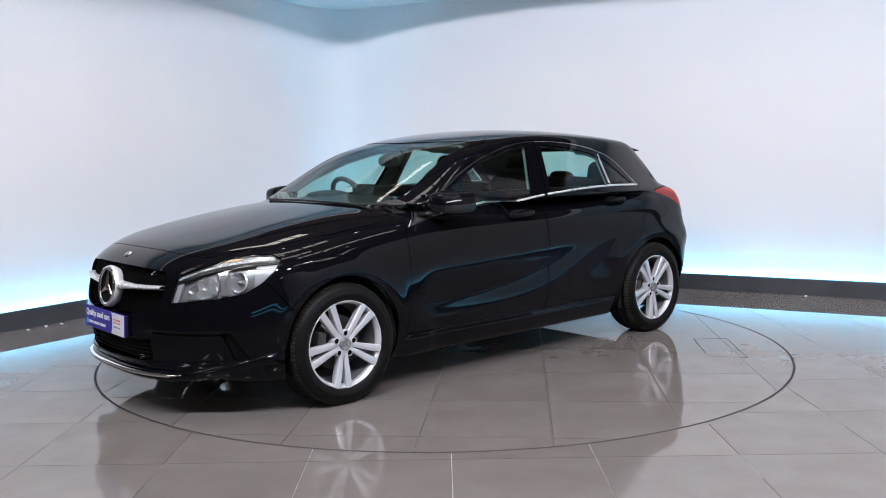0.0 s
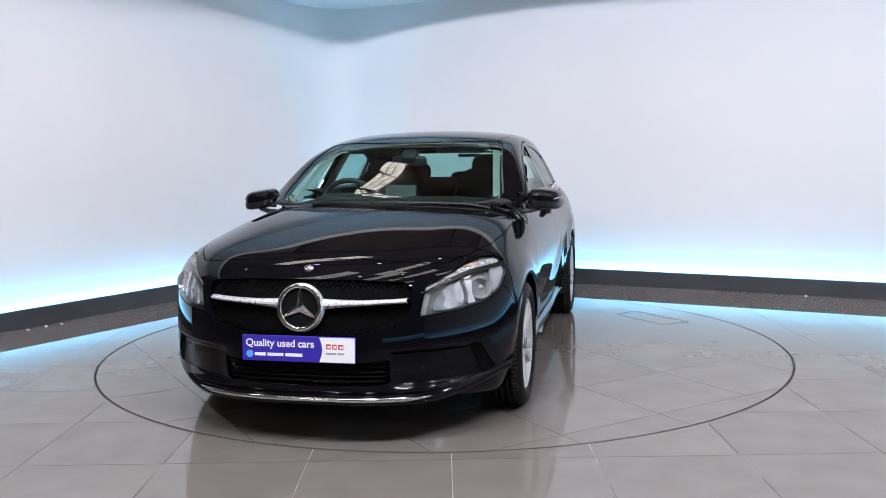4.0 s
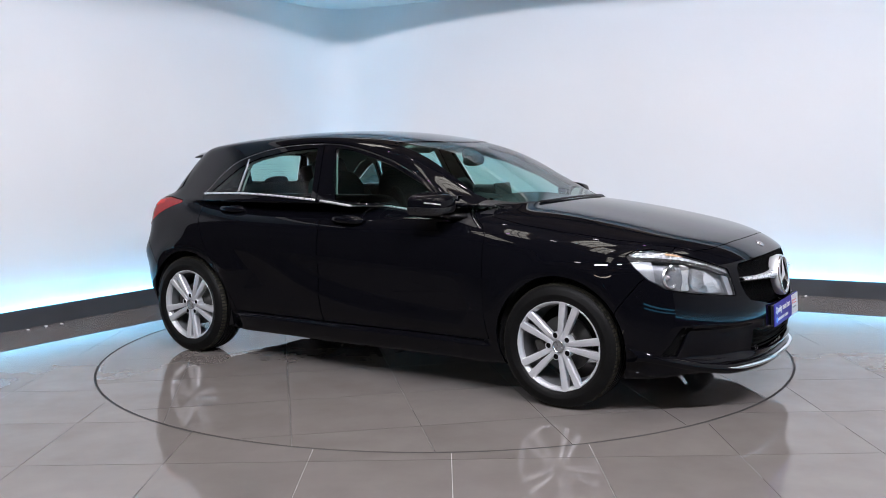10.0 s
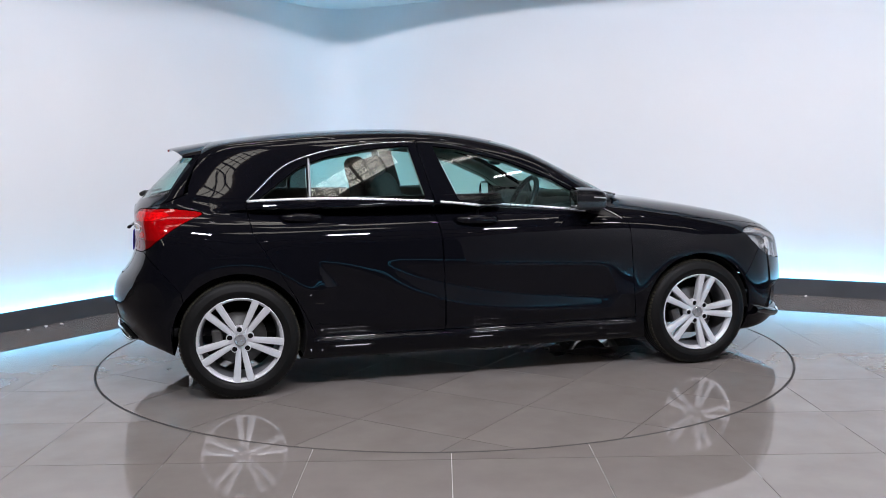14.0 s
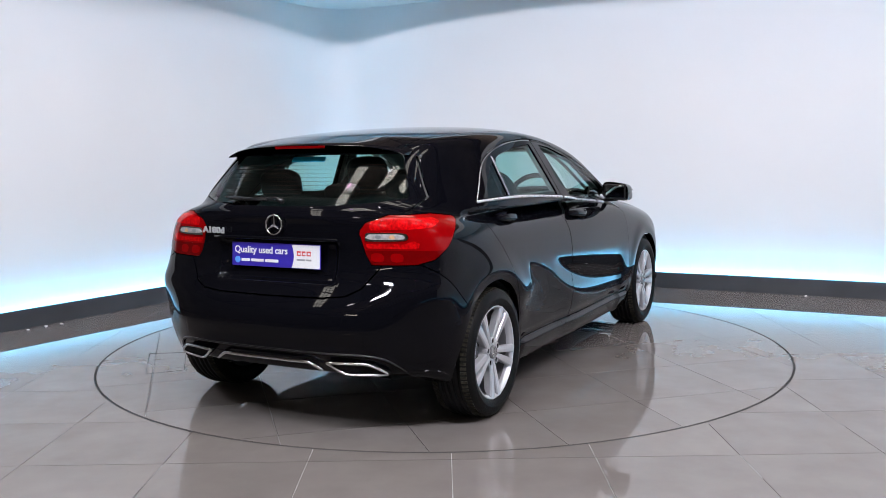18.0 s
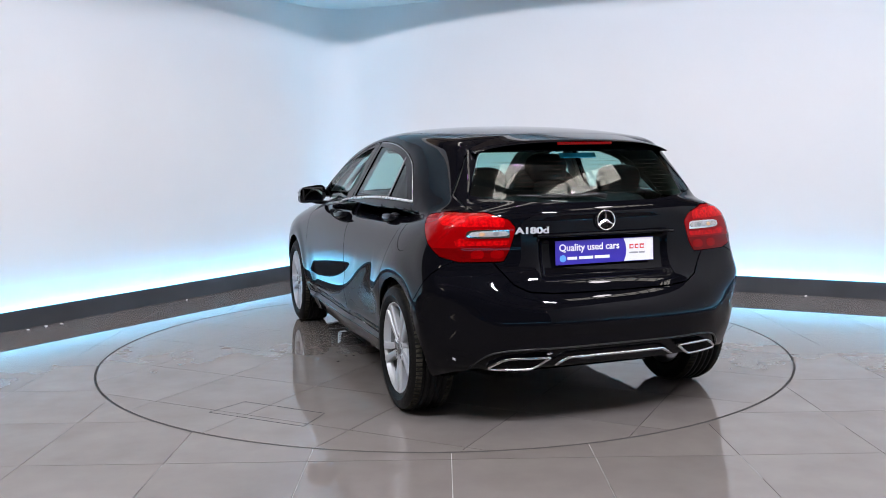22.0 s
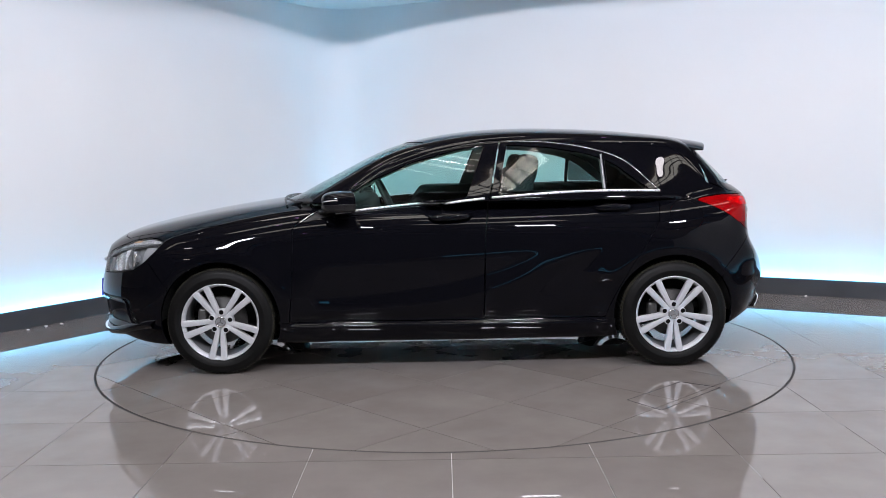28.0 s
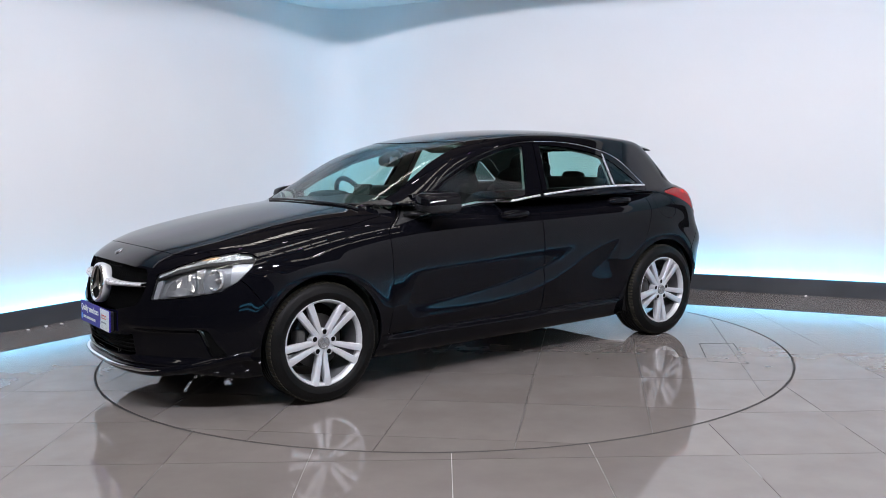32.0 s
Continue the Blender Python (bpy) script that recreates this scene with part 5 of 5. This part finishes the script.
lamp_zone("middle_lens", [(-1.395, 0.868), (-1.40, 0.890), (-1.18, 0.890), (-1.13, 0.905), (-1.09, 0.890), (-1.10, 0.868)], 0.0015, RED_BRIGHT, "bright red light band", 0.002)
lamp_zone("lower_lens", [(-1.5, 0.75), (-1.5, 0.860), (-0.7, 0.860), (-0.7, 0.75)], 0.002, RED_DEEP, "deeper red lens", 0.003)
for s0 in (-1.335, -1.225):
    lamp_zone("lower_bulb", [(s0 - 0.035, 0.815), (s0 - 0.03, 0.845), (s0 + 0.03, 0.845), (s0 + 0.035, 0.815), (s0, 0.808)], 0.0035, RED, "red bulb window", 0.001, 4)

bm = bmesh.new()
rows = []
ys = np.linspace(-0.535, 0.535, 41)
for k, (x0, z0) in enumerate(((-1.47, 0.0015), (-1.58, 0.002), (-1.66, 0.003), (-1.702, 0.003), (-1.713, 0.000), (-1.709, -0.004), (-1.665, -0.012), (-1.57, -0.030))):
    row = []
    for y in ys:
        x = x0 + 0.10 * (y / 0.535) ** 2.0 * (1 if k else 0.5)
        z = ROOF(x0) - 0.08 * y * y - 0.021 * (y / 0.6) ** 6 + z0 - (0.018 * (abs(y) / 0.535) ** 6)
        row.append(bm.verts.new((x, y, z)))
    rows.append(row)
for a, b in zip(rows, rows[1:]):
    for i in range(len(ys) - 1):
        bm.faces.new((a[i], b[i], b[i + 1], a[i + 1]))
for e in (0, -1):
    bm.faces.new([r[e] for r in rows])
bmesh.ops.recalc_face_normals(bm, faces=bm.faces)
spoiler = part("spoiler", bm, BLACK, car, "", True)
spoiler.data.set_sharp_from_angle(angle=radians(40))
part("brake_light", box(0.008, 0.30, 0.014, pose(-1.709, 0, 1.330), 0.003), RED_DEEP, spoiler, "slim red high brake light")
part("sticker", box(0.003, 0.20, 0.032, pose(-1.635, 0, 1.271, 0, 40, 0), 0.001), STICKER, gate, "cyan sticker inside the rear window")
# heating wires of the rear window, and the lip over the diffuser
for k in range(9):
    z = 1.095 + 0.019 * k
    w = 0.54 - 0.35 * (z - 1.095)
    pts = on_skin([(-1.7, y, z) for y in np.linspace(-w, w, 15)], -0.006, 0)
    part("heating_wire", tube(pts, 0.0005, sides=4), WIRE, gate)
q = dense([(-0.675, 0.31), (-0.62, 0.365), (-0.52, 0.392), (-0.35, 0.398), (0.0, 0.399), (0.35, 0.398), (0.52, 0.392), (0.62, 0.365), (0.675, 0.31)], 48)
part("diffuser_lip", tube(on_skin([(-2.0, y, z) for y, z in q], -0.002, 0), 0.005, sides=6), SATIN, car, "", True)
# rear wiper
part("wiper_arm", tube([(-1.882, -0.02, 1.075), (-1.868, 0.03, 1.086), (-1.864, 0.16, 1.083), (-1.838, 0.30, 1.092)], lambda t: 0.014 - 0.009 * t, sides=8), SATIN, gate, "", True)
part("wiper_blade", tube([(-1.876, 0.08, 1.082), (-1.846, 0.26, 1.082), (-1.795, 0.40, 1.088)], 0.007, sides=6), RUBBER, gate)
star(0.046, 4, (-1.924, 0.004, 0.967), -1, 0.009, 0.0045, gate, "rear_badge")
text_mesh("model_letters", "A180d", 0.040, ALLOY, pose(-1.905, 0.462, 0.920, 0, 0, -90) @ pose(0, 0, 0, 90) @ pose(0, 0, 0, 0, -9, 0), gate, 0.002, 0.0016, 1.5)
# grip ledge and plate recess of the tailgate
part("tailgate_grip", tube([(-1.930, y, 0.905 - 0.05 * max(0, abs(y) - 0.33)) for y in np.linspace(-0.36, 0.36, 15)], 0.011, sides=8, flat=0.8), BLACK, gate, "", True)


def rear_line(ys, z, back):
    return [(float(TAIL(zz)) + 0.17 * (abs(y) / 0.75) ** 3.2 - back, y, zz) for y, zz in zip(ys, z)]


yy = np.linspace(-0.31, 0.31, 31)
zz = 0.318 + 0.034 * np.clip((0.31 - np.abs(yy)) / 0.06, 0, 1)
part("diffuser_strip", tube(rear_line(yy, zz, 0.008), 0.0075, sides=8), CHROME, car, "chrome strip along the diffuser", True)
for sy in (1, -1):
    ring = [(0.352, 0.356), (0.50, 0.358), (0.545, 0.352), (0.59, 0.328), (0.606, 0.314), (0.59, 0.306), (0.45, 0.302), (0.41, 0.310), (0.36, 0.344)]
    line = loop_curve(ring, 4)
    pts = [(float(TAIL(z)) + 0.17 * (y / 0.75) ** 3.2 - 0.010, sy * y, z) for y, z in line]
    tip = part("exhaust_trim", tube(pts, 0.0065, sides=8, closed=True, up=Vector((1, 0, 0))), CHROME, car, "chrome tailpipe surround", True)
    bm = bmesh.new()
    a = [bm.verts.new(p) for p in pts]
    b = [bm.verts.new((p[0] + 0.05, p[1], p[2])) for p in pts]
    for i in range(len(a)):
        j = (i + 1) % len(a)
        bm.faces.new((a[i], a[j], b[j], b[i]))
    bm.faces.new(b)
    # near-black sheet across the mouth stands in for the shade inside the pipe
    bm.faces.new([bm.verts.new((p[0] + 0.002, p[1], p[2])) for p in pts])
    part("tailpipe", bm, DUCT, tip)

# wipers on the windscreen
for y0, y1 in ((0.18, -0.40), (0.62, 0.05)):
    pts = [(1.075 - 0.05 * (y / 0.6) ** 2 * 1.4, y, 0.0) for y in np.linspace(y0, y1, 8)]
    pts = on_skin([(x - 0.03, y, 1.0) for x, y, _ in pts], 0.007, 2)
    part("windscreen_wiper", tube(pts, 0.0065, sides=6), SATIN, car, "black wiper arm")

# ---- cabin ----
trim = [joined(front_wing, rear_quarter), joined(door_f, door_r)]
for mesh in trim:
    up = split(mesh, 1.06 - mesh[0][:, 2])[0]
    v, f, n = inset(up, 0.035)
    pair("pillar_lining", (v, f[:, ::-1], -n), LINING, "pale pillar lining", 0)
edge = split(pane_ws, region(pane_ws, "top", [(1.2, -0.2), (1.2, 0.70), (0.76, 0.618), (0.5, 0.57), (0.19, 0.52), (0.19, -0.2)]))[1]
edge = split(edge, 0.46 - edge[0][:, 1])[0]
pair("pillar_cover", inset(edge, 0.055), PILLAR, "pale windscreen pillar lining", 0)
v, f, n = inset(roof_p, 0.03)
across("headlining", (v, f[:, ::-1], -n), LINING, "pale roof lining", 0)
tub = [(door_f, PLASTIC), (door_r, PLASTIC)]
for mesh, mat in tub:
    low = split(mesh, mesh[0][:, 2] - 1.06)[0]
    v, f, n = inset(low, 0.06)
    pair("door_card", (v, f[:, ::-1], -n), mat, "dark door lining", 0)
part("cabin_floor", box(2.5, 1.34, 0.05, pose(-0.45, 0, 0.34), 0.01), CLOTH, car, "dark carpet")
part("parcel_shelf", box(0.42, 1.12, 0.03, pose(-1.58, 0, 0.985), 0.01), CLOTH, car, "dark parcel shelf")
part("dashboard", pillow(0.30, 0.70, 0.16, 0.45, pose(0.74, 0, 0.86, 0, 6, 0)), PLASTIC, car, "black dashboard", True)
part("binnacle", pillow(0.10, 0.17, 0.05, 0.6, pose(0.60, -0.36, 1.005, 0, 4, 0)), PLASTIC, car, "", True)
part("screen", box(0.012, 0.20, 0.12, pose(0.56, 0, 1.045, 0, -14, 0), 0.006), SATIN, car, "upright dashboard screen")
wheel_m = pose(0.40, -0.36, 0.965, 0, -64, 0)
steer = part("steering_wheel", tube([wheel_m @ Vector((0.185 * math.cos(a), 0.185 * math.sin(a), 0)) for a in np.linspace(0, 2 * math.pi, 36, endpoint=False)], 0.017, None, 10, True, up=wheel_m.to_3x3() @ Vector((0, 0, 1))), PLASTIC, car, "", True)
part("wheel_boss", pillow(0.07, 0.08, 0.025, 0.7, wheel_m), PLASTIC, steer, "", True)
for a in (90, -90, 180):
    part("wheel_spoke", tube([wheel_m @ Vector((0.06 * math.cos(radians(a)), 0.06 * math.sin(radians(a)), 0)), wheel_m @ Vector((0.18 * math.cos(radians(a)), 0.18 * math.sin(radians(a)), 0))], 0.018, flat=0.5), PLASTIC, steer, "", True)
for sy in (1, -1):
    seat = part("front_seat", pillow(0.27, 0.26, 0.10, 0.5, pose(-0.08, 0.37 * sy, 0.56, 0, -6, 0)), CLOTH, car, "dark cloth front seat", True)
    part("backrest", pillow(0.09, 0.255, 0.36, 0.55, pose(-0.405, 0.37 * sy, 0.84, 0, -17, 0)), CLOTH, seat, "", True)
    for s2 in (1, -1):
        part("bolster", pillow(0.07, 0.05, 0.26, 0.7, pose(-0.345, 0.37 * sy + 0.20 * s2, 0.82, 0, -17, 0)), CLOTH, seat, "", True)
    part("headrest", pillow(0.065, 0.135, 0.10, 0.6, pose(-0.525, 0.37 * sy, 1.178, 0, -12, 0)), CLOTH, seat, "", True)
bench = part("rear_bench", pillow(0.26, 0.64, 0.12, 0.4, pose(-0.93, 0, 0.56)), CLOTH, car, "dark cloth rear bench", True)
part("backrest", pillow(0.08, 0.62, 0.31, 0.4, pose(-1.24, 0, 0.80, 0, -22, 0)), CLOTH, bench, "", True)
for y in (0.40, 0.0, -0.40):
    part("headrest", pillow(0.05, 0.125 if y else 0.10, 0.085 if y else 0.05, 0.6, pose(-1.35, y, 1.13 if y else 1.09, 0, -12, 0)), CLOTH, bench, "", True)
part("inner_mirror", pillow(0.02, 0.115, 0.036, 0.6, pose(0.345, 0.0, 1.245, 0, 8, 0)), PLASTIC, car, "", True)
part("mirror_stalk", pillow(0.06, 0.055, 0.035, 0.7, pose(0.33, 0.0, 1.275, 0, 24, 0)), PLASTIC, car, "", True)
for sy in (1, -1):
    part("sun_visor", box(0.02, 0.36, 0.10, pose(0.13, 0.30 * sy, 1.318, 0, 70, 0), 0.008), LINING, car)
# ---- tiles of the floor and of the turntable ----
turntable = tagged(part("turntable", lathe([(0.0, -0.05), (TABLE_R - 0.012, -0.05), (TABLE_R - 0.012, -0.004), (0.0, -0.004)], steps=96), TABLE_BED), "round tiled turntable flush with the floor", "turntable")
tagged(part("turntable_gap", lathe([(TABLE_R - 0.011, -0.002), (TABLE_R + 0.004, -0.002)], steps=128), DARK_GAP), "dark ring gap round the turntable", "gap", kind="structure")
ground = bpy.data.objects["floor"]


def tile(mesh, parent, m):
    """One tile with its rim."""
    v, f, n = flange(mesh, 0.004)
    ob = raw("tile", v, f, TILE, parent, normals=n)
    ob.matrix_local = m
    return ob


def lay(parent, x0, y0, turn, keep, span):
    """A grid of tiles through (x0, y0), turned, cut to where keep is below nought."""
    global shared
    g = pose(0, 0, 0, 0, 0, turn)
    shared = None
    a = TILE_S - JOINT
    for i in range(-span, span):
        for j in range(-span, span):
            m = g @ pose(x0 + TILE_S * (i + 0.5), y0 + TILE_S * (j + 0.5), 0)
            mesh = plate(-a / 2, -a / 2, a / 2, a / 2, 8)
            p = np.array([tuple(m @ Vector(q)) for q in mesh[0].tolist()])
            k = keep(p)
            if (k > 0).all():
                continue
            if (k < 0).all():
                if shared is None:
                    shared = tile(plate(-a / 2, -a / 2, a / 2, a / 2, 1), parent, m)
                else:
                    ob = new("tile", shared.data)
                    ob.parent = parent
                    ob.matrix_local = m
                continue
            mesh = plate(-a / 2, -a / 2, a / 2, a / 2, 14)
            p = np.array([tuple(m @ Vector(q)) for q in mesh[0].tolist()])
            tile(split(mesh, keep(p))[0], parent, m)


def keep_floor(p):
    nl, nr = (-LEFT_DIR.y, LEFT_DIR.x), (-RIGHT_DIR.y, RIGHT_DIR.x)
    left = (p[:, 0] - CORNER.x) * nl[0] + (p[:, 1] - CORNER.y) * nl[1]
    right = (p[:, 0] - CORNER.x) * nr[0] + (p[:, 1] - CORNER.y) * nr[1]
    reach = np.maximum(np.maximum(p[:, 0] - 4.301, -4.253 - p[:, 0]), -5.365 - p[:, 1])
    return np.maximum.reduce([TABLE_R + 0.003 - np.hypot(p[:, 0], p[:, 1]), np.where(left > 0.3, left, -1), np.where(right > 0.3, right, -1), np.where(reach > 0, reach, -1)])


lay(ground, 0.024, -2.31, 0.0, keep_floor, 11)
# the same tiles further out in the hall, joined
far_v, far_f, a = [], [], (TILE_S - JOINT) / 2
for i in range(-18, 17):
    for j in range(-20, 11):
        if -7 <= i < 7 and j >= -5:
            continue
        cx, cy, n = 0.024 + TILE_S * (i + 0.5), -2.31 + TILE_S * (j + 0.5), len(far_v)
        far_v += [(cx - a, cy - a, 0.0), (cx + a, cy - a, 0.0), (cx + a, cy + a, 0.0), (cx - a, cy + a, 0.0)]
        far_f.append((n, n + 1, n + 2, n + 3))
tagged(raw("far_tiles", far_v, far_f, TILE, ground, "grey floor tiles further out in the hall", smooth=False), kind="stuff")


def keep_table(p):
    return np.hypot(p[:, 0], p[:, 1]) - (TABLE_R - 0.011)


lay(turntable, 0.165, 0.66, 43.5, keep_table, 5)
# outline of the hatch in the turntable
hatch = [Vector(q) for q in ((-1.055, 1.651), (-1.479, 1.247), (-1.302, 1.108), (-0.926, 1.454))]
bm = bmesh.new()
for a, b in zip(hatch, hatch[1:] + hatch[:1]):
    d = b - a
    box(d.length, 0.004, 0.0012, Matrix.Translation(((a.x + b.x) / 2, (a.y + b.y) / 2, 0.0004)) @ Matrix.Rotation(math.atan2(d.y, d.x), 4, "Z"), bm=bm)
part("hatch_joint", bm, DARK_GAP, turntable, "thin dark outline of a hatch")


# scraps along the foot of the plinth
for k, (px, py) in enumerate(((-3.04, 1.0), (-3.12, 0.9), (-3.2, 0.77), (-2.36, 2.08), (3.14, 1.78))):
    tagged(part("paper_scrap", box(0.022, 0.010, 0.006, pose(px + 0.03, py - 0.03, 0.004, 0, 8, 40 * k), 0.0015), PLATE_WHITE), "tiny white paper scrap on the floor", "scrap", "scraps by the plinth")


# ---- movement ----
def motions():
    walk(car, [(t, pose(0, 0, 0, 0, 0, a) @ pose(CAR_OFF[0], CAR_OFF[1], 0)) for t, a in TURN])
    walk(turntable, [(t, pose(0, 0, 0, 0, 0, a)) for t, a in TURN])


motions()
